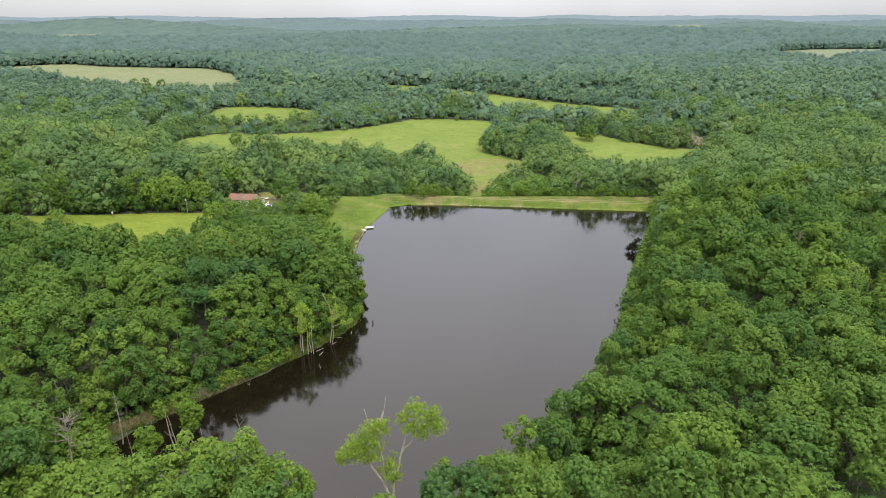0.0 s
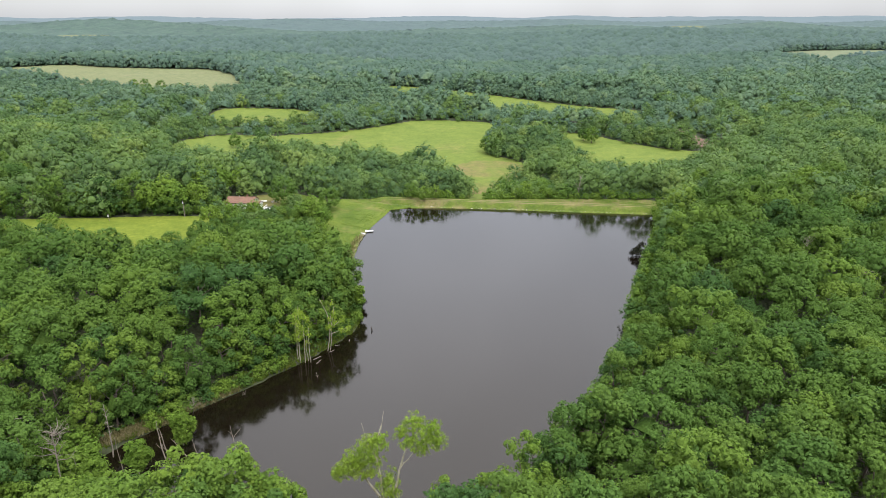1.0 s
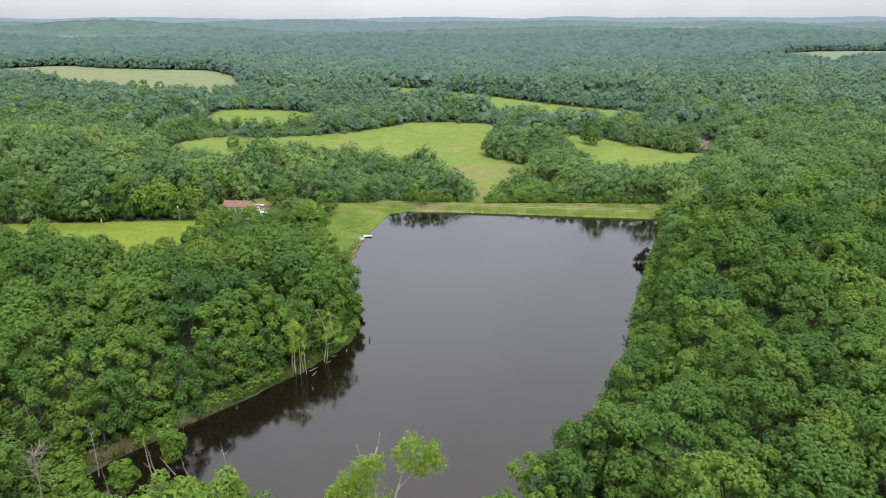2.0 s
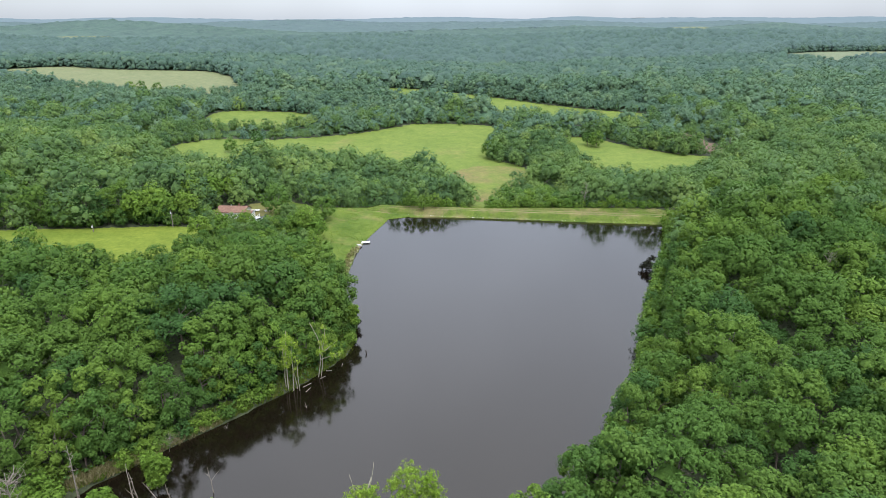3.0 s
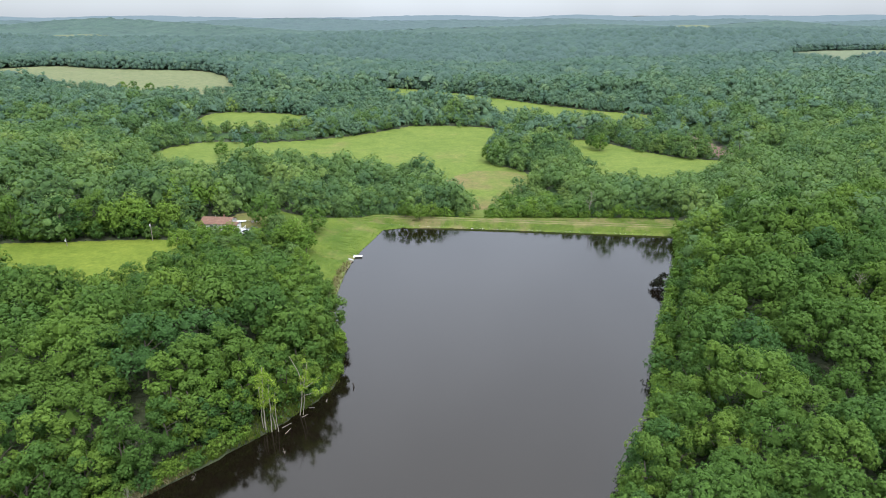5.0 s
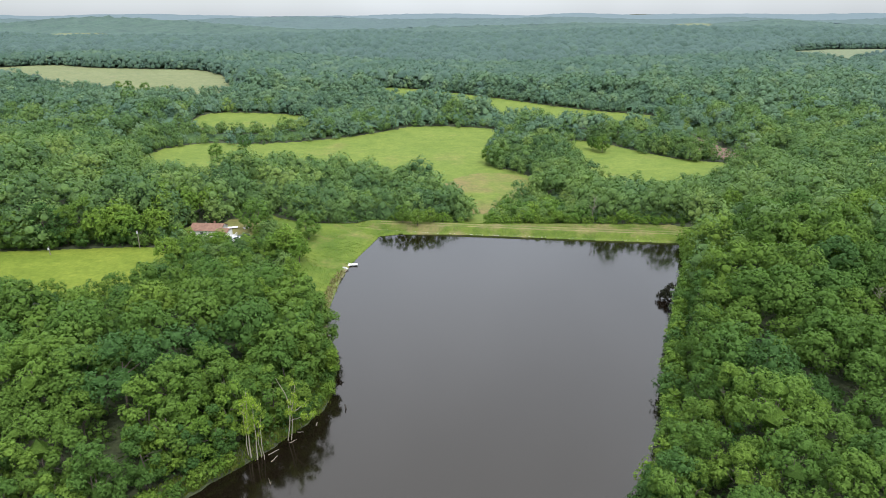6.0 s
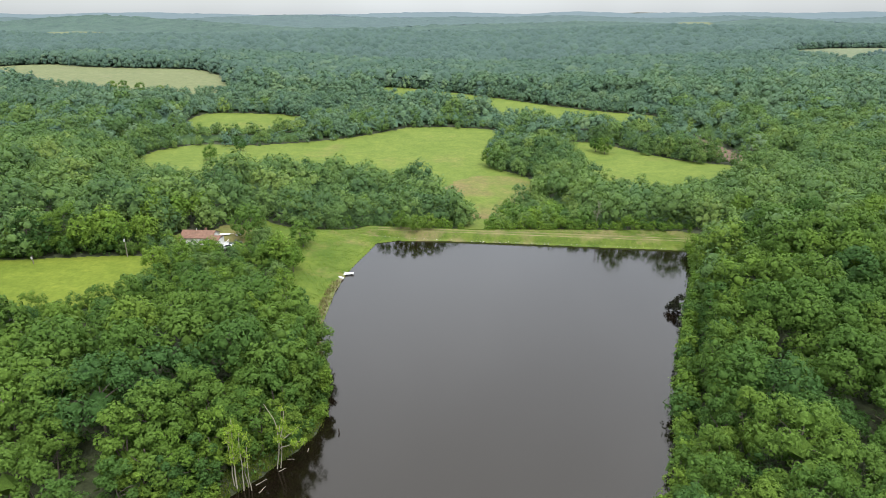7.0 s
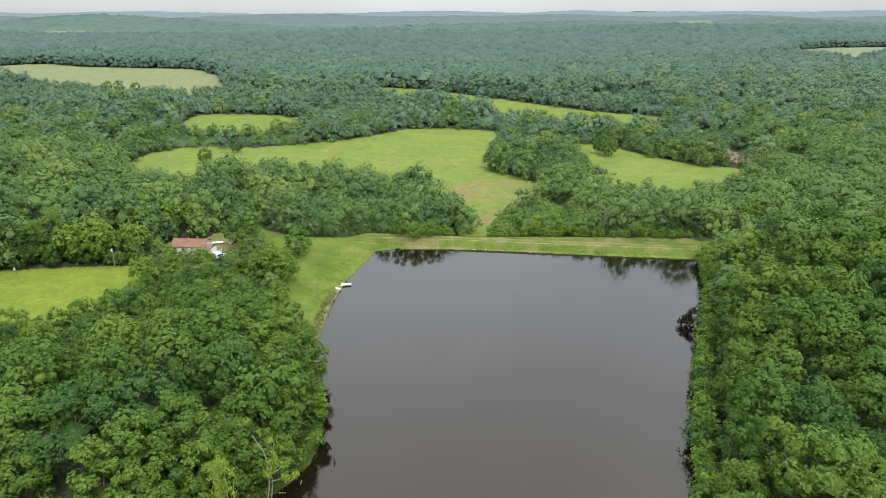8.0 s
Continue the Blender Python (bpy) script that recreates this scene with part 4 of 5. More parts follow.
# light green trees before the inlet
for x, y, s in ((-33, 85.5, 1.08), (-39.5, 85.5, 1.05), (-26.5, 84.5, 0.95), (-45, 87, 0.85), (-49, 83, 0.68), (-53, 81, 0.6), (-58, 83, 0.6), (-65, 83, 0.75), (-71.5, 87, 0.88), (-79, 88, 0.9),
                (-61, 79, 0.62), (-46, 79, 0.7), (-36, 78.5, 0.9), (-28, 78, 0.85), (-54, 76, 0.7), (-69, 79, 0.85), (-76, 94, 0.6), (-82, 97, 0.7)):
    plant(LIGHT, "oak_tree", x, y, s, "light green leafy tree beside the inlet", "trees on the pond's banks")
for x, y, s in ((-66, 104, 1.1), (-69.5, 107.5, 1.25), (-63, 100, 0.9), (-67, 100, 1.1), (-71, 103, 1.2), (-59, 97.5, 0.85), (-73, 98, 1.2), (-64, 95.5, 1.0), (-75, 104, 1.2), (-70, 94, 1.1), (-60.5, 93.5, 0.9), (-56, 94, 0.8)):
    plant(SHRUBS, "inlet_shrub", x, y, s, "leafy green shrub on the inlet's muddy shore", "shrubs at the inlet")

# low brush round the dead trees of the inlet
for _ in range(60):
    x, y = rng.uniform(-92, -56), rng.uniform(90, 110)
    if not inside(POND, np.array([x]), np.array([y]))[0] and gap(POND, np.array([x]), np.array([y]))[0] > 1.0:
        plant(SHRUBS, "inlet_shrub", x, y, rng.uniform(0.45, 0.8), "leafy green shrub on the inlet's muddy shore", "shrubs at the inlet")

# single trees and bushes on open ground
LONE = [("field_tree", 105, 462, 0.85, "lone leafy tree standing in the green meadow"), ("field_tree", 101, 470, 0.7, "lone leafy tree standing in the green meadow"),
        ("field_tree", -130, 462, 0.7, "dark round tree standing in the hay meadow"), ("field_tree", -139, 432, 0.75, "dark round tree standing in the hay meadow"),
        ("field_tree", 29, 431, 0.9, "tree at the meadow's corner"), ("field_tree", 36, 437, 0.95, "tree at the meadow's corner"), ("field_tree", 33, 425, 0.75, "tree at the meadow's corner"),
        ("field_tree", -322, 692, 0.75, "far tree at the edge of the pale hay field"), ("field_tree", -305, 680, 0.8, "far tree at the edge of the pale hay field"),
        ("field_tree", -284, 668, 0.85, "far tree at the edge of the pale hay field"), ("field_tree", -262, 660, 0.7, "far tree at the edge of the pale hay field"),
        ("yard_tree", -68.5, 268.5, 1.0, "dark leafy tree beside the house's yard"), ("bank_bush", -47.6, 262.5, 1.1, "round dark green bush on the grassy bank"),
        ("bank_tree", -9, 284.5, 0.5, "small leafy tree behind the dam"), ("bank_tree", -4, 287, 0.45, "small leafy tree behind the dam"), ("bank_tree", -15, 288, 0.55, "small leafy tree behind the dam")]
for name, x, y, s, label in LONE:
    plant(ROUND, name, x, y, s * (0.85 if name == "bank_bush" else 1.2), label, "trees on open ground")
BRIGHT = [(crown_mesh(crown(r, 3.4, 2.6, 8.2, 12, 12, 8, 0.36, True), M_YOUNG), trunk_mesh(r, 7.5, 0.2)) for _ in range(2)]
for x, y, s in ((-50.5, 243.5, 1.3), (-46.5, 241.0, 1.05), (-55.0, 244.0, 1.0), (-86, 232, 1.1), (-80, 238, 0.95), (-74, 246, 0.9), (-115, 248, 1.5), (-111, 253, 1.6), (-106.5, 250.5, 1.4), (-101, 258, 1.3), (-101, 268, 1.5), (-97, 275, 1.6), (-105, 274, 1.5), (-91, 284, 1.5), (-108, 281, 1.6), (-112, 288, 1.6), (-100, 285, 1.3), (-60, 305, 1.4), (-34, 318, 1.3)):
    plant(BRIGHT, "bank_tree", x, y, s, "bright yellow-green young tree with a dark trunk", "bright young trees")
HEDGE = [(crown_mesh(kind, M_HEDGE), trunk_mesh(r, 13.5)) for kind in tree_kinds(36, 3, 12, 9, 5, 0.5, True)]
for x, y, s in ((55, 404, 0.7), (62, 392, 0.75), (70, 400, 0.8), (72, 420, 0.75), (74, 448, 0.8), (68, 470, 0.7), (76, 492, 0.8), (134, 470, 0.8), (142, 455, 0.9), (150, 449, 1.0), (158, 440, 1.1), (163, 432, 0.9), (176, 414, 1.1), (182, 405, 1.0), (172, 396, 0.8), (166, 384, 0.8), (112, 508, 0.8),
                (122, 492, 0.9), (62, 360, 0.8), (72, 364, 0.75), (34, 336, 0.7), (48, 356, 0.8), (-48, 376, 0.8), (-70, 384, 0.9), (-22, 388, 0.7), (-104, 338, 0.9), (-86, 358, 0.9), (-150, 350, 0.8), (-118, 526, 0.7), (-150, 500, 0.75), (-90, 505, 0.8), (-40, 545, 0.7), (20, 560, 0.8), (60, 545, 0.8), (-190, 496, 0.7), (-178, 500, 0.6), (-168, 494, 0.75), (-158, 502, 0.65), (-143, 496, 0.8), (-136, 506, 0.75), (-127, 500, 0.7)):
    plant(HEDGE, "hedge_tree", x, y, s, "light green tree at the meadow's edge, leafy to the ground", "trees at the meadows' edges")
for x, y, s in ((-92, 257, 1.2), (-88.5, 256, 1.1), (-86.5, 254.5, 0.9), (-83, 253, 0.85), (-80.5, 255, 0.8), (-76.5, 255, 0.65), (-68.5, 255, 0.8), (-66, 262, 0.9)):
    plant(SHRUBS, "garden_shrub", x, y, s, "light green shrub in front of the house", "shrubs by the house")
for _ in range(46):
    x, y = rng.uniform(20, 60), rng.uniform(288, 335)
    if not open_land(np.array([x]), np.array([y]), 1.0)[0]:
        plant(SHRUBS, "young_shrub", x, y, rng.uniform(1.0, 2.0), "light green young shrub below the dam", "shrubs below the dam")

# shrubs and saplings close behind the dam
for x in np.arange(-20, 95, 3.1):
    if 8 < x < 19:
        continue
    plant(SHRUBS[:4] if rng.random() < 0.75 else BRIGHT, "dam_shrub", x + rng.uniform(-0.8, 0.8), 291.5 + rng.uniform(0.3, 3.5) - 0.118 * (x - 2), rng.uniform(0.5, 1.0), "light green young shrub behind the dam", "shrubs below the dam")

# ---- dead and half-dead trees at the water ----


def dead_tree(x, y, z, high, lean, seed, limbs, spread, label, radius=0.2, twigs=4, name="dead_tree"):
    r = np.random.default_rng(seed)
    ob = thing(name, (x, y, z), label, "dead tree", "dead trees at the water")
    pts, rad = crooked(r, (0, 0, -0.6), (lean[0], lean[1], 1), high, radius * 0.82, 0.18, 7, 0.2)
    runs = [(pts, rad)]
    for k in range(limbs):
        f = r.uniform(0.35, 0.92)
        i = f * (len(pts) - 1)
        p = pts[int(i)] * (1 - i % 1) + pts[min(int(i) + 1, len(pts) - 1)] * (i % 1)
        a = k * 2.4 + r.uniform(-0.5, 0.5)
        bp, br = crooked(r, p, (math.cos(a), math.sin(a), r.uniform(0.5, 1.3)), high * spread * r.uniform(0.5, 1.0) * (1.2 - f * 0.6), radius * 0.42, 0.5, 5, 0.2)
        runs.append((bp, br))
        for _ in range(twigs):
            q = bp[int(r.integers(1, 5))]
            runs.append(crooked(r, q, unit(r.normal(size=3) + np.array([0, 0, 0.7])), high * spread * 0.35 * r.uniform(0.5, 1), radius * 0.14, 0.5, 4, 0.25))
    twig_runs = runs[1:]
    part_mesh("trunk", mesh_from("trunk", *tube(*runs[0], 6), [M_DEAD], smooth=True), ob)
    step = twigs + 1
    for k in range(0, len(twig_runs), step):
        part_mesh("limb", mesh_from("limb", *merge([tube(p, q, 4) for p, q in twig_runs[k:k + step]]), [M_DEAD], smooth=True), ob)
    return ob


dead_tree(-67.5, 96.8, 2.0, 12.3, (0.04, 0.0), 1, 18, 0.48, "bleached dead tree with a wide fan of bare branches", 0.24, 5)
dead_tree(-62.8, 105.9, 1.8, 11.2, (0.1, 0), 2, 9, 0.16, "thin grey dead tree with short upright twigs", 0.17, 5)
dead_tree(-79.0, 104.1, 4.0, 10.6, (0.12, 0), 3, 4, 0.3, "bare dead tree with a few crooked limbs", 0.22, 1)
dead_tree(-58.5, 101.0, 1.6, 9.0, (0.02, 0), 4, 3, 0.1, "straight bare dead trunk", 0.13, 1)
dead_tree(-52.5, 106.7, 0.3, 7.6, (-0.1, 0), 5, 3, 0.2, "leaning bleached dead trunk at the water's edge", 0.19, 1)
dead_tree(-52.6, 105.8, 0.3, 8.6, (-0.34, 0), 6, 2, 0.2, "leaning bleached dead trunk at the water's edge", 0.18, 1)
dead_tree(-49.2, 107.6, -0.2, 5.6, (-0.6, 0.1), 7, 3, 0.25, "fallen bleached dead trunk with bare limbs", 0.16, 2)
dead_tree(-46.6, 107.0, -0.2, 6.0, (-0.03, 0), 8, 3, 0.25, "bare dead trunk standing in the shallows", 0.14, 2)
dead_tree(-40.8, 110.0, -0.3, 6.2, (-0.1, 0), 9, 2, 0.5, "bare forked snag standing in the pond", 0.12, 1, "snag")
dead_tree(-29.6, 136.8, -0.3, 2.4, (-0.1, 0.0), 10, 2, 0.25, "short bleached snag sticking out of the pond", 0.14, 1, "snag")
dead_tree(-53.6, 121.6, 0.6, 4.2, (0.3, -0.2), 11, 14, 0.85, "pale dry brush pile at the water's edge", 0.06, 6, "brush_pile")
dead_tree(-45.0, 129.2, -0.2, 1.6, (0.1, -0.2), 12, 10, 0.7, "pale dry brush standing in the shallows", 0.05, 5, "brush_pile")
dead_tree(-50.5, 103.0, 0.4, 4.0, (0.9, 0.2), 13, 5, 0.4, "pale dry brush pile at the water's edge", 0.1, 5, "brush_pile")

# bare dead trees that stand up out of the wood
for x, y, high, seed in ((105.6, 183.0, 15.5, 21), (109.4, 158.8, 15.0, 22), (39.4, 101.6, 12.5, 23), (45.6, 104.4, 12.0, 24), (58.6, 91.5, 13.0, 25), (61.6, 291.0, 13.0, 26), (66.0, 296.0, 12.0, 27), (-42.8, 171.9, 14.5, 28)):
    dead_tree(x, y, float(height(np.array([x]), np.array([y]))[0]), high, (0.05, 0.0), seed, 10, 0.3, "grey bare dead tree standing among leafy trees", 0.2, 4)

# stump and floating logs
r = np.random.default_rng(77)


def log(x, y, z, dx, dy, dz, radius, mat, label, name="log"):
    pts = np.array([(0, 0, 0), (dx * 0.35 + 0.05, dy * 0.35, dz * 0.3), (dx * 0.7, dy * 0.7 + 0.06, dz * 0.75), (dx, dy, dz)], float)
    ob = new(name, mesh_from(name, *tube(pts, [radius, radius * 0.95, radius * 0.8, radius * 0.6], 7), [mat], smooth=True))
    ob.matrix_basis = pose(x, y, z)
    return tagged(ob, label, "log", "logs in the pond")


log(-32.3, 145.0, 0.05, 1.7, 1.6, 0.1, 0.1, M_DEAD, "pale fallen log lying in the shallows")
log(-29.0, 148.8, 0.05, 1.3, 0.7, 0.25, 0.09, M_DEAD, "pale fallen log lying in the shallows")
log(-31.2, 143.0, 0.02, 0.9, 1.4, 0.3, 0.1, M_DEAD, "pale fallen log lying in the shallows")
log(-26.4, 157.2, 0.0, 0.5, 0.2, 0.7, 0.12, M_DEAD, "pale stub of a branch rising from the water")
log(-24.8, 154.6, 0.0, 0.2, 0.6, 0.5, 0.1, M_DEAD, "pale stub of a branch rising from the water")
log(-28.2, 152.4, 0.0, 1.4, -0.4, 0.3, 0.1, M_DEAD, "pale stub of a branch rising from the water")
log(-19.4, 160.8, -0.4, -0.25, 0.1, 1.5, 0.19, M_WET, "dark wet stump leaning in the pond", "stump")

# ---- willows ----


def leafy(name, x, y, z, stems, tufts, mat_leaf, mat_bark, label, seed, per, size, group="", droop=0.5, twig=6):
    """A loose tree: stems as (points, radius), tufts as (centre, radius), all from the tree's foot."""
    r = np.random.default_rng(seed)
    ob = thing(name, (x, y, z), label, "tree", group)
    for pts, rad in stems:
        pts = np.array(pts, float)
        mids = np.concatenate([pts[:1]] + [np.stack([(a + b) / 2 + r.normal(0, 0.12, 3), b]) for a, b in zip(pts, pts[1:])])
        part_mesh("stem", mesh_from("stem", *tube(mids, rad * np.linspace(1, 0.3, len(mids)), 6), [mat_bark], smooth=True), ob)
    for c, q in tufts:
        c = np.array(c, float)
        n = max(8, int(46 * q))
        d = unit(r.normal(size=(n, 3)))
        cen = c + d * q * r.uniform(0.2, 1.45, n)[:, None] * np.array([1, 1, 0.85])
        v, t = sprays(r, cen, np.full(n, 0.5), d, per, size, 1.9, droop, 0.8, 0.3)
        part_mesh("crown", mesh_from("crown", v, t, [mat_leaf]), ob)
        tw = [tube(*crooked(r, c + np.array([0, 0, -q * 0.8]), cen[int(r.integers(0, n))] - c + np.array([0, 0, q * 0.8]), q * 1.3, 0.045, 0.3, 4, 0.3), 4) for _ in range(twig)]
        part_mesh("twigs", mesh_from("twigs", *merge(tw), [mat_bark], smooth=True), ob)
    return ob


leafy("willow", -9.0, 91.5, 1.2,
      [([(0, 0, -1.5), (-1.4, 1, 1.6), (-3.6, 1.4, 4.8), (-5.4, 1.5, 8.5)], 0.34), ([(-1.0, 0.8, 1.5), (-1.6, 1.4, 6.0), (-2.4, 1.5, 10.5), (-1.2, 1.5, 16)], 0.24), ([(0, 0, -1.5), (0.4, 0.8, 3.0), (1.6, 1.3, 7.5), (3.6, 1.5, 13.5)], 0.3),
       ([(1.6, 1.3, 7.5), (3.2, 1.6, 9.5), (5.0, 1.6, 12.0)], 0.12), ([(-2.0, 1.5, 9.5), (-3.6, 1.5, 13), (-4.4, 1.6, 16.6)], 0.08), ([(-1.3, 1.5, 15), (-0.7, 1.5, 18.8)], 0.07)],
      [((-7.4, 1.6, 7.6), 1.6), ((-8.6, 1.5, 6.6), 0.9), ((-3.2, 1.4, 13.0), 1.2), ((-6.2, 1.4, 9.6), 1.2), ((-3.6, 1.3, 7.0), 1.0), ((2.2, 1.4, 15.2), 0.9), ((7.2, 1.5, 16.0), 0.9), ((-5.3, 1.5, 8.0), 1.6), ((-4.2, 1.2, 11.2), 1.7), ((-2.6, 1.5, 9.4), 1.4), ((-1.4, 1.5, 13.0), 1.35), ((-0.4, 1.2, 5.4), 1.7), ((0.1, 1.0, 3.2), 1.2), ((4.3, 1.6, 16.4), 1.5),
       ((6.3, 1.6, 14.2), 1.5), ((8.0, 1.5, 13.0), 1.1), ((3.6, 1.3, 13.2), 1.3), ((5.4, 1.6, 11.8), 1.0)],
      M_WILLOW, M_PALE, "sparse yellow-green willow with pale forking stems by the water", 51, 15, 0.135)


def slim_willow(x, y, stems, seed, label):
    """Slim pale stems with sparse leaf tufts all along their upper parts. stems: (foot, top, from what share of its height the stem has leaves, leaf width)."""
    r = np.random.default_rng(seed)
    runs, tufts_at = [], []
    for foot, top, bare, width in stems:
        foot, top = np.array(foot, float), np.array(top, float)
        bend = r.normal(0, 0.35, 3) * np.array([1, 1, 0])
        pts = [foot + (top - foot) * u + bend * math.sin(math.pi * u) for u in (0, 0.3, 0.6, 1)]
        runs.append(([tuple(p) for p in pts], 0.05 + 0.007 * top[2]))
        for u in np.arange(bare, 1.03, 0.11) if bare < 1 else ():
            p = foot + (top - foot) * min(u, 1.0) + bend * math.sin(math.pi * min(u, 1.0))
            tufts_at.append((tuple(p + r.normal(0, 0.45, 3) * width), width * r.uniform(0.36, 0.72)))
    return leafy("willow", x, y, 0.0, runs, tufts_at, M_WILLOW, M_PALE, label, seed, 5, 0.15, "slim trees at the shore", 0.6, 4)


SLIM = "slim pale-stemmed tree with sparse yellow-green leaves at the shore"
slim_willow(-34.6, 143.6, [((-0.5, 0, -0.6), (-0.1, 0, 15.2), 0.42, 1.1), ((0.5, 0.1, -0.6), (0.9, 0, 12.2), 0.45, 0.9), ((1.2, 0.8, -0.6), (1.5, 0.6, 8.4), 2.0, 0.5), ((-1.2, 0.6, -0.6), (-0.9, 0.4, 12.6), 0.55, 0.9), ((1.9, 0.2, -0.6), (2.0, 0.2, 9.6), 0.8, 0.5)], 52, SLIM)
slim_willow(-29.2, 149.7, [((-0.4, 0, -0.6), (2.0, 0, 12.8), 0.55, 1.0), ((0.2, 0.2, -0.6), (0.9, 0, 9.8), 0.6, 0.7), ((0.5, 0, 5.0), (-1.6, 0.2, 14.2), 2.0, 0.5), ((0.6, 0, 4.6), (5.4, -0.4, 6.8), 0.62, 0.6), ((1.0, 0, 6.6), (4.2, 0, 9.4), 0.75, 0.4)], 53, SLIM)
leafy("small_tree", -54.6, 99.1, 1.2, [([(0, 0, -0.6), (0.2, 0, 3.5), (0.5, 0, 6.5)], 0.16)], [((0.4, 0, 6.8), 1.3), ((-0.5, 0.2, 5.4), 1.1), ((1.3, 0, 5.6), 1.1), ((0.4, -0.5, 4.6), 1.0)], M_YOUNG, M_PALE,
      "small light green tree with a pale trunk beside the inlet", 54, 22, 0.3, droop=0.1)
leafy("small_tree", -51.5, 110.9, 0.8, [([(0, 0, -0.6), (0.2, 0, 3.0), (0.5, 0, 5.0)], 0.12)], [((0.4, 0, 5.2), 1.4), ((-0.5, 0.2, 3.8), 1.3), ((1.2, 0, 3.8), 1.2), ((0.4, -0.5, 2.2), 1.2)], M_YOUNG, M_PALE,
      "small light green tree at the water's edge", 55, 26, 0.3, droop=0.1)
leafy("small_tree", -24.6, 170.9, 0.1, [([(0, 0, -0.5), (0.3, 0, 4), (0.7, 0, 7.5)], 0.1)], [((0.7, 0, 7.4), 1.0), ((0.3, 0, 5.6), 1.0), ((1.0, -0.3, 4.2), 0.8)], M_YOUNG, M_BARK, "slender sapling leaning over the pond", 56, 20, 0.28, droop=0.2)
leafy("dark_tree", 71.5, 218.9, -0.5, [([(0, 0, -0.5), (-1.5, -0.2, 1.0), (-4.0, -0.4, 1.8)], 0.12)], [((-3.6, -0.4, 2.0), 0.9), ((-2.0, -0.3, 2.0), 1.0), ((-5.0, -0.5, 1.7), 0.6), ((-2.8, -0.4, 3.5), 0.7), ((-1.6, -0.2, 4.6), 0.7), ((-4.2, -0.5, 3.0), 0.45)], M_DARKLEAF, M_WET,
      "dark low tree leaning out over the pond", 57, 5, 0.25, droop=0.1)

leafy("dark_tree", -24.9, 175.0, 0.1, [([(0, 0, -0.5), (0.7, -0.1, 1.0), (1.6, -0.2, 1.7)], 0.1)], [((0.9, -0.1, 1.5), 0.5), ((1.7, -0.2, 1.9), 0.45)], M_DARKLEAF, M_WET, "dark low half-dead bush leaning out over the pond", 58, 5, 0.24, droop=0.1)

# ---- dock ----
r = np.random.default_rng(88)
dock = thing("dock", (-29.6, 246.2, 0.0), "small weathered white wooden dock, L-shaped, on the pond", "dock", turn=8, scale=0.82)
for k in range(11):
    bm = box(bmesh.new(), -1.15 + k * 0.29, -0.95, 0.46, -0.88 + k * 0.29, 0.95, 0.52 + r.uniform(0, 0.01), bevel=0.01)
    part("plank", bm, M_WHITE, dock)
for k in range(10):
    bm = box(bmesh.new(), -1.95, -1.6 + k * 0.33, 0.46, -1.2, -1.3 + k * 0.33, 0.52 + r.uniform(0, 0.01), bevel=0.01)
    part("plank", bm, M_WHITE, dock)
for y in (-0.75, 0.75):
    part("beam", box(bmesh.new(), -1.9, y - 0.06, 0.3, 2.0, y + 0.06, 0.458), M_GREYROOF, dock)
for x, y in ((-1.8, -1.5), (-1.8, 1.5), (1.9, -0.85), (1.9, 0.85), (0, -0.85), (0, 0.85)):
    bm = bmesh.new()
    bmesh.ops.create_cone(bm, cap_ends=True, segments=8, radius1=0.09, radius2=0.08, depth=2.2, matrix=Matrix.Translation((x, y, -0.3)))
    part("post", bm, M_GREYROOF, dock)
boat = thing("rowing_boat", (-31.6, 242.6, 0.35), "small pale upturned rowing boat on the bank", "boat", turn=-35)
bm = bmesh.new()
rows = []
for k, (x, w, h) in enumerate(((-1.3, 0.1, 0.12), (-0.9, 0.42, 0.34), (0, 0.55, 0.42), (0.9, 0.45, 0.38), (1.4, 0.06, 0.2))):
    rows.append([bm.verts.new((x, y * w, z * h)) for y, z in ((-1, 0), (-0.85, 0.7), (0, 1), (0.85, 0.7), (1, 0))])
for a, b in zip(rows, rows[1:]):
    for k in range(4):
        bm.faces.new((a[k], b[k], b[k + 1], a[k + 1]))
bmesh.ops.solidify(bm, geom=bm.faces[:], thickness=0.03)
part("hull", bm, M_WHITE, boat)

# ---- house ----
HZ = float(height(np.array([-84.0]), np.array([263.0]))[0])
house = thing("house", (-83.0, 263.4, HZ), "single-storey white house with a rusty red roof among trees", "house", turn=-4)
part("wall", box(bmesh.new(), -6.4, -3.6, -0.6, 4.6, 3.6, 2.7), M_WHITE, house)


def gable(x0, x1, y0, y1, z, rise, over=0.45, thick=0.16):
    bm = bmesh.new()
    ym = (y0 + y1) / 2
    a, b = x0 - over, x1 + over
    drop = rise * over / (ym - y0)
    sec = [(y0 - over, z - drop), (ym, z + rise), (y1 + over, z - drop), (y1 + over, z - drop + thick), (ym, z + rise + thick), (y0 - over, z - drop + thick)]
    va, vb = [bm.verts.new((a, y, q)) for y, q in sec], [bm.verts.new((b, y, q)) for y, q in sec]
    for k in range(6):
        bm.faces.new((va[k], va[(k + 1) % 6], vb[(k + 1) % 6], vb[k]))
    for s in (va, vb):
        bm.faces.new((s[0], s[1], s[4], s[5]))
        bm.faces.new((s[1], s[2], s[3], s[4]))
    bmesh.ops.recalc_face_normals(bm, faces=bm.faces[:])
    return bm


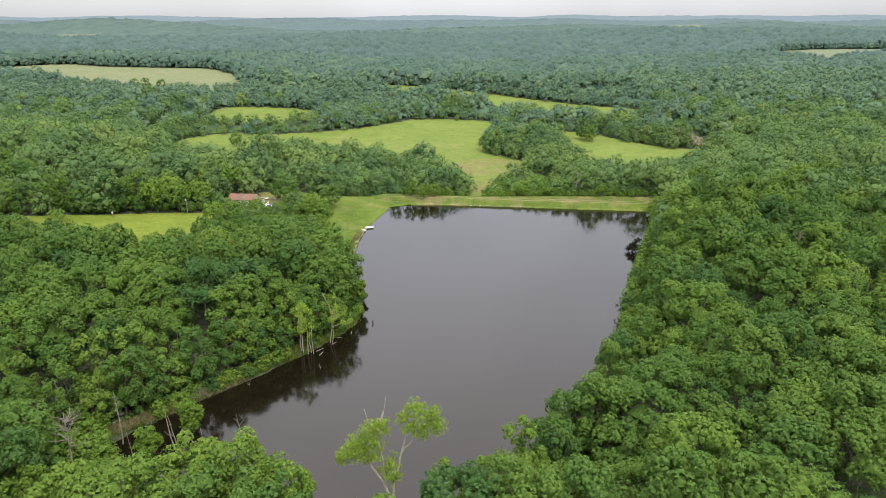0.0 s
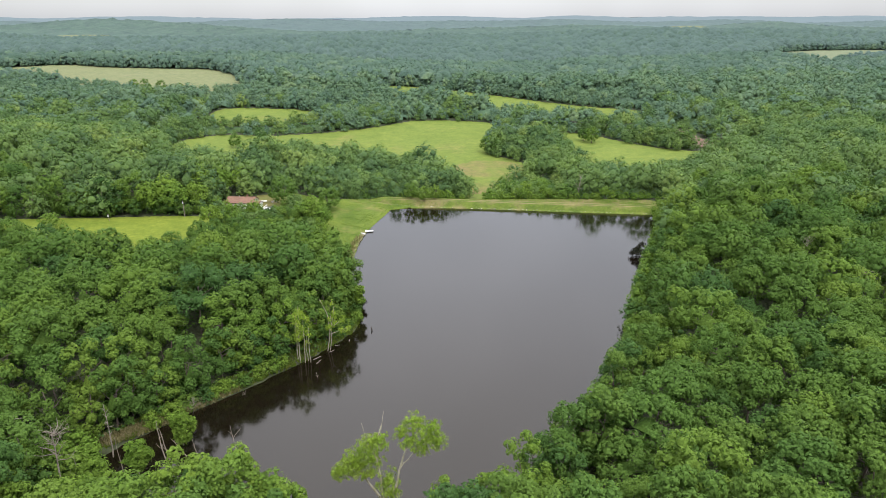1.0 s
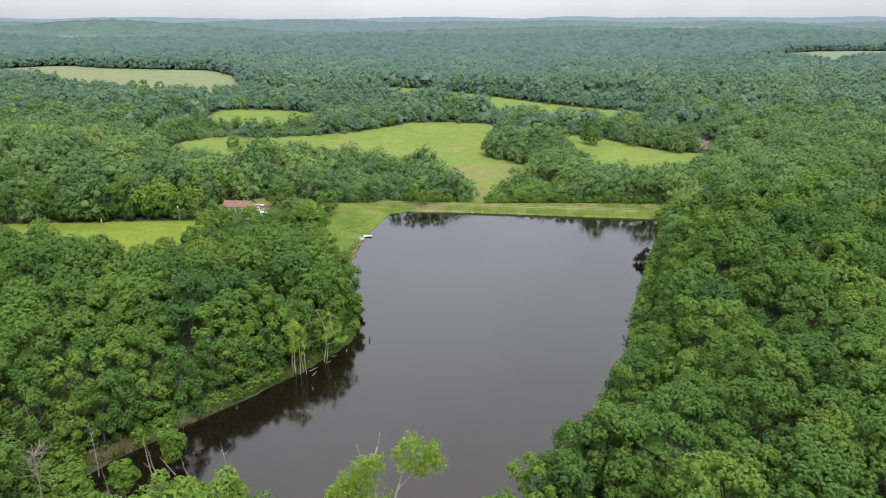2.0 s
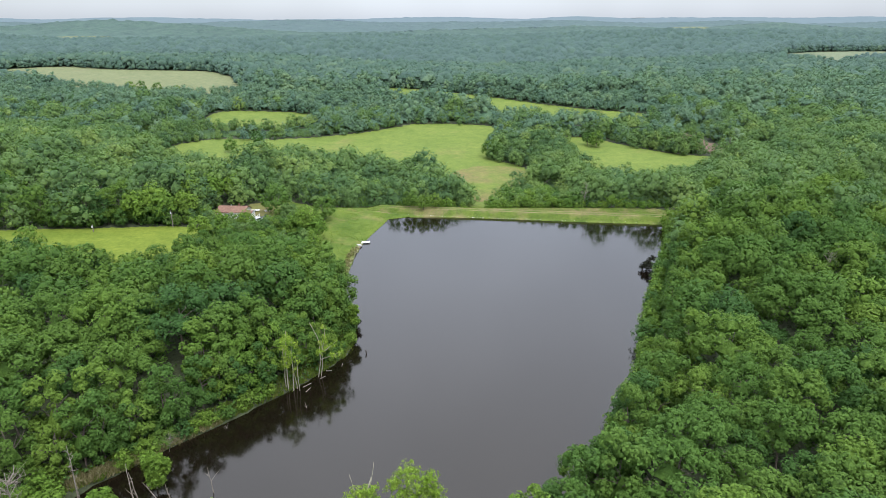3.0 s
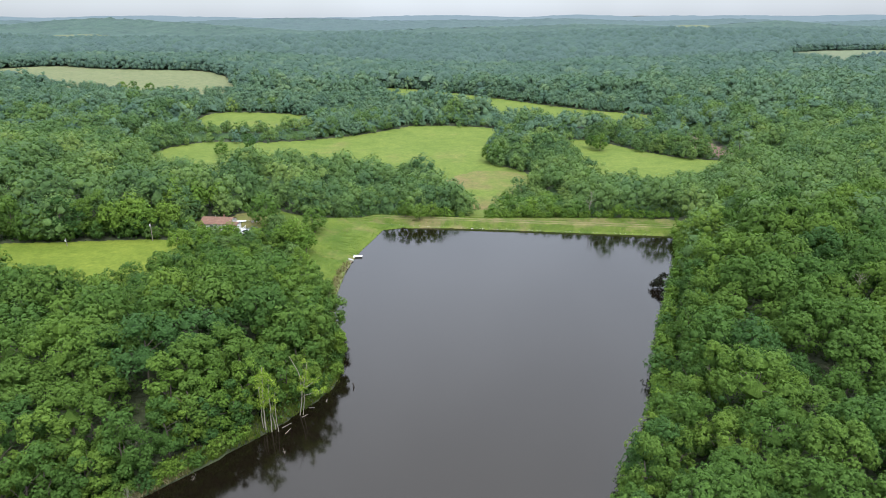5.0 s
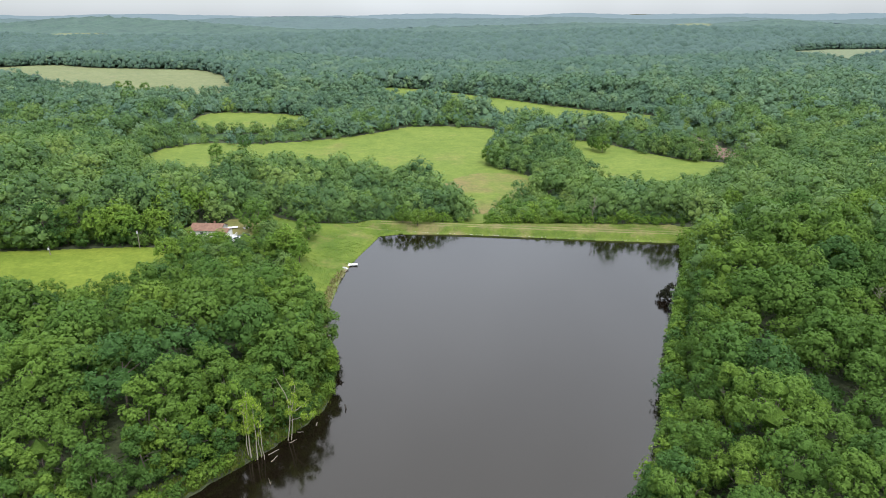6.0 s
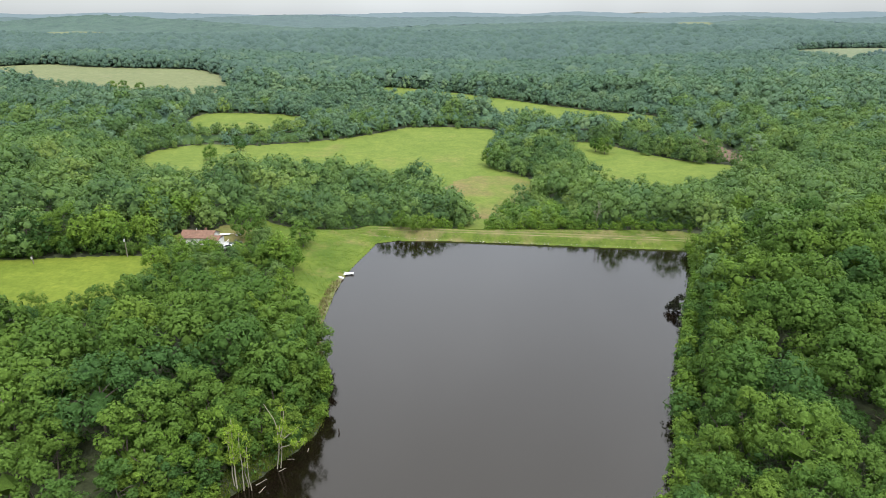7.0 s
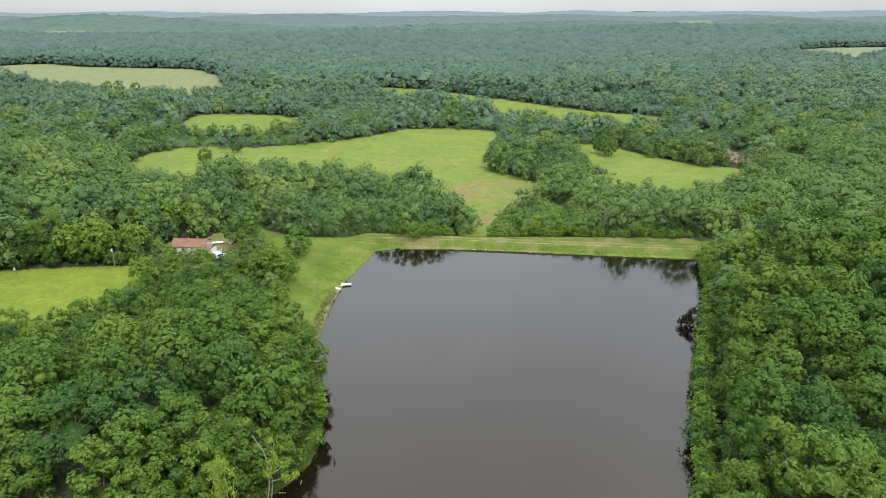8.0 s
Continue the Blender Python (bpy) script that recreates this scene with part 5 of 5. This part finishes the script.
def gable_end(x, y0, y1, z, rise, t=0.12):
    bm = bmesh.new()
    ym = (y0 + y1) / 2
    va = [bm.verts.new(p) for p in ((x, y0, z), (x, y1, z), (x, ym, z + rise))]
    vb = [bm.verts.new((x + t, v.co.y, v.co.z)) for v in va]
    bm.faces.new(va)
    bm.faces.new(vb[::-1])
    for k in range(3):
        bm.faces.new((va[k], vb[k], vb[(k + 1) % 3], va[(k + 1) % 3]))
    bmesh.ops.recalc_face_normals(bm, faces=bm.faces[:])
    return bm


roof = part("roof", gable(-6.4, 4.6, -3.6, 3.6, 2.72, 1.5), M_ROOF, house, "rusty red shingle roof")
part("gable", gable_end(-6.39, -3.6, 3.6, 2.7, 1.5), M_WHITE, house)
part("gable", gable_end(4.47, -3.6, 3.6, 2.7, 1.5), M_WHITE, house)
part("chimney", box(bmesh.new(), 0.9, 0.3, 3.4, 1.5, 0.9, 5.0, bevel=0.03), M_ROOF, roof, "short brick chimney")
part("vent_pipe", box(bmesh.new(), -2.2, 0.6, 3.6, -2.05, 0.75, 4.7, bevel=0.02), M_METAL, roof)
for x in (-5.0, -2.2, 2.8):
    w = part("window", box(bmesh.new(), x - 0.6, -3.66, 0.95, x + 0.6, -3.58, 2.15), M_WHITE, house)
    part("pane", box(bmesh.new(), x - 0.5, -3.68, 1.03, x - 0.03, -3.665, 2.07), M_DARK, w)
    part("pane", box(bmesh.new(), x + 0.03, -3.68, 1.03, x + 0.5, -3.665, 2.07), M_DARK, w)
d = part("door", box(bmesh.new(), 0.2, -3.67, 0.05, 1.15, -3.59, 2.1), M_GREYROOF, house, "grey front door")
part("handle", box(bmesh.new(), 1.0, -3.72, 1.0, 1.06, -3.66, 1.1), M_METAL, d)
# side wing and porch
part("wing_wall", box(bmesh.new(), 4.62, -4.8, -0.6, 7.4, 0.6, 2.2), M_WHITE, house)
part("wing_roof", gable(4.75, 7.4, -4.8, 0.6, 2.22, 0.9, 0.3, 0.12), M_ROOF, house)
w = part("window", box(bmesh.new(), 5.5, -4.86, 0.8, 6.7, -4.78, 1.9), M_WHITE, house)
part("pane", box(bmesh.new(), 5.6, -4.88, 0.88, 6.6, -4.865, 1.82), M_DARK, w)
part("porch_deck", box(bmesh.new(), 7.42, -4.6, -0.4, 9.6, -0.4, 0.35), M_GREYROOF, house)
for x, y in ((7.6, -4.5), (9.5, -4.5), (9.5, -0.5)):
    part("porch_post", box(bmesh.new(), x - 0.06, y - 0.06, 0.352, x + 0.06, y + 0.06, 1.4), M_WHITE, house)
part("porch_rail", box(bmesh.new(), 7.5, -4.54, 1.2, 9.55, -4.46, 1.28), M_WHITE, house)
part("porch_rail", box(bmesh.new(), 9.46, -4.45, 1.2, 9.54, -0.5, 1.28), M_WHITE, house)

# ---- vehicles in the yard ----
M_CARDARK = plain("dark_grey_car_paint", (0.03, 0.032, 0.036), (0.045, 0.048, 0.052), 2, 0.3)
M_CARPALE = plain("pale_silver_car_paint", (0.5, 0.5, 0.5), (0.6, 0.6, 0.6), 2, 0.35)
M_TYRE = plain("black_rubber_tyre", (0.012, 0.012, 0.012), (0.022, 0.022, 0.022), 8, 0.9)


def profile_solid(points, width, inset=0.0):
    """A side outline drawn out across the width, narrower at the top by inset."""
    bm = bmesh.new()
    zs = [p[1] for p in points]
    lo, hi = min(zs), max(zs)
    sides = []
    for s in (-1, 1):
        sides.append([bm.verts.new((x, s * (width / 2 - inset * (z - lo) / (hi - lo)), z)) for x, z in points])
    n = len(points)
    for k in range(n):
        bm.faces.new((sides[0][k], sides[0][(k + 1) % n], sides[1][(k + 1) % n], sides[1][k]))
    bm.faces.new(sides[0][::-1])
    bm.faces.new(sides[1])
    bmesh.ops.recalc_face_normals(bm, faces=bm.faces[:])
    return bm


def vehicle(name, x, y, turn, paint, label, truck=False):
    z = float(height(np.array([x]), np.array([y]))[0]) + 0.17
    ob = thing(name, (x, y, z), label, "car", "vehicles in the yard", turn)
    top = 0.95 if truck else 0.85
    part("body", profile_solid([(-2.2, 0.35), (2.2, 0.35), (2.25, 0.7), (2.05, top), (-2.1, top), (-2.25, 0.7)], 1.8, 0.06), paint, ob)
    cab = [(-0.3, top + 0.005), (1.0, top + 0.005), (0.55, 1.65), (-0.15, 1.7)] if truck else [(-1.6, top + 0.005), (1.0, top + 0.005), (0.35, 1.42), (-1.1, 1.42)]
    c = part("cabin", profile_solid(cab, 1.66, 0.22), paint, ob)
    inner = [(a * 0.97 + (cab[0][0] + cab[1][0]) * 0.015, top + 0.06 + (b - top) * 0.8) for a, b in cab]
    part("window", profile_solid(inner, 1.7, 0.2), M_DARK, c)
    part("windscreen", profile_solid([(cab[1][0] - 0.02, top + 0.03), (cab[1][0] + 0.03, top + 0.03), (cab[2][0] + 0.06, cab[2][1] - 0.06), (cab[2][0] + 0.0, cab[2][1] - 0.06)], 1.4, 0.14), M_DARK, c)
    for wx in (-1.4, 1.35):
        for s in (-1, 1):
            bm = bmesh.new()
            bmesh.ops.create_cone(bm, cap_ends=True, segments=16, radius1=0.34, radius2=0.34, depth=0.22, matrix=Matrix.Translation((wx, s * 0.82, 0.17)) @ Matrix.Rotation(math.pi / 2, 4, "X"))
            w = part("wheel", bm, M_TYRE, ob)
            bm = bmesh.new()
            bmesh.ops.create_cone(bm, cap_ends=True, segments=12, radius1=0.2, radius2=0.2, depth=0.02, matrix=Matrix.Translation((wx, s * 0.94, 0.17)) @ Matrix.Rotation(math.pi / 2, 4, "X"))
            part("rim", bm, M_METAL, w)
    for s in (-1, 1):
        part("headlight", box(bmesh.new(), 2.2, s * 0.7 - 0.2, 0.6, 2.26, s * 0.7 + 0.2, 0.75), M_METAL, ob)
    return ob


vehicle("pickup_truck", -71.0, 261.5, 25, M_CARDARK, "dark grey pickup truck parked in the grass yard", True)
vehicle("car", -72.6, 258.0, 40, M_CARPALE, "pale silver car parked in the grass yard")
trailer = thing("trailer", (-77.8, 271.0, float(height(np.array([-77.8]), np.array([271.0]))[0])), "low flat white utility trailer in the yard", "trailer", turn=10)
part("deck", box(bmesh.new(), -1.8, -0.8, 0.5, 1.8, 0.8, 0.62, bevel=0.03), M_WHITE, trailer)
part("drawbar", box(bmesh.new(), 1.8, -0.05, 0.5, 3.0, 0.05, 0.58), M_METAL, trailer)
for s in (-1, 1):
    bm = bmesh.new()
    bmesh.ops.create_cone(bm, cap_ends=True, segments=14, radius1=0.3, radius2=0.3, depth=0.18, matrix=Matrix.Translation((0, s * 0.9, 0.28)) @ Matrix.Rotation(math.pi / 2, 4, "X"))
    part("wheel", bm, M_TYRE, trailer)
table = thing("picnic_table", (-73.0, 271.5, float(height(np.array([-73.0]), np.array([271.5]))[0])), "weathered grey wooden picnic table in the yard", "table", turn=30)
part("tabletop", box(bmesh.new(), -1.1, -0.4, 0.7, 1.1, 0.4, 0.76, bevel=0.01), M_GREYROOF, table)
for s in (-1, 1):
    part("bench", box(bmesh.new(), -1.1, s * 0.75 - 0.14, 0.42, 1.1, s * 0.75 + 0.14, 0.47), M_GREYROOF, table)
    part("leg", box(bmesh.new(), s * 0.8 - 0.05, -0.8, 0.0, s * 0.8 + 0.05, 0.8, 0.418), M_GREYROOF, table)
    part("support", box(bmesh.new(), s * 0.8 - 0.05, -0.3, 0.42, s * 0.8 + 0.05, 0.3, 0.698), M_GREYROOF, table)

# ---- poles by the lawn ----


def utility_pole(x, y, high, label):
    ob = thing("utility_pole", (x, y, float(height(np.array([x]), np.array([y]))[0])), label, "pole", "poles by the lawn")
    bm = bmesh.new()
    bmesh.ops.create_cone(bm, cap_ends=True, segments=8, radius1=0.16, radius2=0.11, depth=high + 0.8, matrix=Matrix.Translation((0, 0, high / 2 - 0.4)))
    part("shaft", bm, M_DEAD, ob)
    bm = bmesh.new()
    bmesh.ops.create_cone(bm, cap_ends=True, segments=10, radius1=0.26, radius2=0.24, depth=0.7, matrix=Matrix.Translation((0, -0.4, high - 0.7)))
    part("lamp_can", bm, M_GREYROOF, ob, "grey metal can")
    part("bracket", box(bmesh.new(), -0.04, -0.32, high - 0.8, 0.04, 0.06, high - 0.7), M_METAL, ob)


utility_pole(-101.5, 245.9, 6.6, "pale wooden utility pole at the lawn's edge")
utility_pole(-126.2, 236.3, 2.9, "short pale post at the lawn's edge")

# ---- undergrowth on the forest floor ----
ux, uy = rng.uniform(-200, 200, 24000), rng.uniform(66, 330, 24000)
ux, uy = np.concatenate([ux, rng.uniform(-62, 62, 3500)]), np.concatenate([uy, rng.uniform(-36, 66, 3500)])
k = ((np.abs(ux) < 0.74 * uy + 20) | (uy < 66)) & ~open_land(ux, uy, 0.3)
k[k] &= ~inside(POND, ux[k], uy[k])
k[k] &= gap(POND, ux[k], uy[k]) > 0.6
ux, uy = ux[k], uy[k]
uc = np.stack([ux, uy, height(ux, uy) + rng.uniform(0.2, 0.9, len(ux))], 1)
v, t = sprays(np.random.default_rng(61), uc, rng.uniform(0.5, 1.3, len(ux)), np.tile([[0, 0, 1.0]], (len(ux), 1)), 3, 0.55)
tagged(new("undergrowth", mesh_from("undergrowth", v, t, [M_WOODS], np.repeat(rng.uniform(0.0, 0.3, len(ux)), 9))), "green undergrowth on the forest floor", "undergrowth", kind="stuff")

# ---- grass, stones ----


def tufts(name, x, y, high, wide, per, mat, label, category="grass", lift=0.0):
    """Grass blades in tufts, in one piece."""
    m = len(x) * per
    z = height(x, y) + lift
    px, py, pz = (np.repeat(q, per) for q in (x, y, z))
    a = rng.uniform(0, 2 * np.pi, m)
    px, py = px + np.cos(a) * wide * rng.random(m), py + np.sin(a) * wide * rng.random(m)
    h = high * rng.uniform(0.5, 1.3, m)
    w = 0.22 * h
    lean_x, lean_y = rng.normal(0, 0.35, m) * h, rng.normal(0, 0.35, m) * h
    b = rng.uniform(0, np.pi, m)
    v = np.stack([np.stack([px - np.cos(b) * w, py - np.sin(b) * w, pz - 0.05], 1), np.stack([px + np.cos(b) * w, py + np.sin(b) * w, pz - 0.05], 1), np.stack([px + lean_x, py + lean_y, pz + h], 1)], 1).reshape(-1, 3)
    ob = new(name, mesh_from(name, v, np.arange(m * 3).reshape(-1, 3), [mat], np.repeat(np.repeat(rng.random(len(x)), per), 3), normals=np.tile([[0.0, 0.0, 1.0]], (m * 3, 1))))
    return tagged(ob, label, category, kind="stuff")


def scatter(poly, count):
    lo, hi = poly.min(0), poly.max(0)
    x, y = rng.uniform(lo[0], hi[0], count), rng.uniform(lo[1], hi[1], count)
    k = inside(poly, x, y)
    return x[k], y[k]


M_TUFT = leaf_material("long_grass", "tint", [(0.0, (0.085, 0.135, 0.02)), (0.6, (0.115, 0.16, 0.026)), (1.0, (0.17, 0.175, 0.05))], 0.5, vary=0.12, mottle=0)
x, y = scatter(FIELDS["bank"], 16000)
k = (~inside(POND, x, y)) & (wave(x, y, 6.0, 1.0) + rng.normal(0, 0.3, len(x)) > -0.15)
tufts("bank_grass", x[k], y[k], 0.3, 0.55, 4, M_TUFT, "long rough grass tufts on the pond's bank")
x, y = scatter(FIELDS["dam"], 24000)
s = dam_run(x, y)
k = (s > 0.3) & ((s < 3.4) | ((s > 4.6) & (s < 5.6)) | (s > 7.2))
tufts("dam_grass", x[k], y[k], 0.28, 0.5, 4, M_TUFT, "long rough grass tufts on the dam")
# rough grass on the wooded shore
k = np.arange(4200)
yy = rng.uniform(104, 192, 4200)
xx = np.interp(yy, [103, 111, 117, 124, 130, 136.5, 144, 153, 161, 172, 186, 197], [-72, -65, -58, -53, -47, -41, -34, -28, -23.5, -23.5, -26, -30]) - rng.uniform(0.0, 7.0, 4200)
tufts("shore_grass", xx, yy, 0.6, 0.5, 4, M_TUFT, "rough grass and weeds along the wooded shore")
M_DRYTUFT = leaf_material("dry_tan_weeds", "tint", [(0.0, (0.13, 0.13, 0.05)), (0.5, (0.21, 0.18, 0.09)), (1.0, (0.29, 0.25, 0.15))], 0.3, vary=0.15, mottle=0)
u = rng.random(1500)
xx, yy = np.interp(u, [0, 0.45, 1], [-66, -57.5, -46]) - rng.uniform(0.0, 3.6, 1500) * 0.75, np.interp(u, [0, 0.45, 1], [110, 117.5, 131]) + rng.uniform(0.0, 3.6, 1500) * 0.65
u = rng.uniform(190, 240, 320)
xx = np.concatenate([xx, np.interp(u, [186, 197, 211, 230, 246], [-26, -30, -32, -32, -30.5]) - rng.uniform(0.2, 2.4, 320)])
yy = np.concatenate([yy, u])
tufts("dry_weeds", xx, yy, 0.75, 0.5, 5, M_DRYTUFT, "dry tan weeds along the wooded shore", "weeds")
# pale stones along the dam's waterline
xx = rng.uniform(-22, 92, 700)
yy = 279.8 - 0.118 * (xx - 2) + rng.normal(0.25, 0.2, 700)
pieces = []
for px, py, pz, q in zip(xx, yy, height(xx, yy), rng.uniform(0.06, 0.2, 700)):
    pieces.append((np.array([px, py, max(pz, 0.0)]) + OCT_V * q * rng.uniform(0.6, 1.2, (6, 1)) * np.array([1.3, 1.0, 0.6]), OCT_T))
tagged(new("dam_stones", mesh_from("dam_stones", *merge(pieces), [M_GRAVEL])), "pale stones along the dam's waterline", "stones", kind="stuff")
# pale stones and dry earth at the left shore
M_STONE = plain("pale_brown_stones", (0.13, 0.1, 0.065), (0.25, 0.2, 0.14), 1.5, 0.9)
yy = rng.uniform(192, 244, 900)
xx = np.interp(yy, [186, 197, 211, 230, 246], [-26, -30, -32, -32, -30.5]) + rng.normal(-0.5, 0.55, 900)
pieces = []
for px, py, pz, q in zip(xx, yy, height(xx, yy), rng.uniform(0.08, 0.3, 900)):
    pieces.append((np.array([px, py, max(pz, -0.1)]) + OCT_V * q * rng.uniform(0.6, 1.2, (6, 1)) * np.array([1.2, 1.0, 0.6]), OCT_T))
tagged(new("shore_stones", mesh_from("shore_stones", *merge(pieces), [M_STONE])), "pale brown stones and clods along the pond's shore", "stones", kind="stuff")
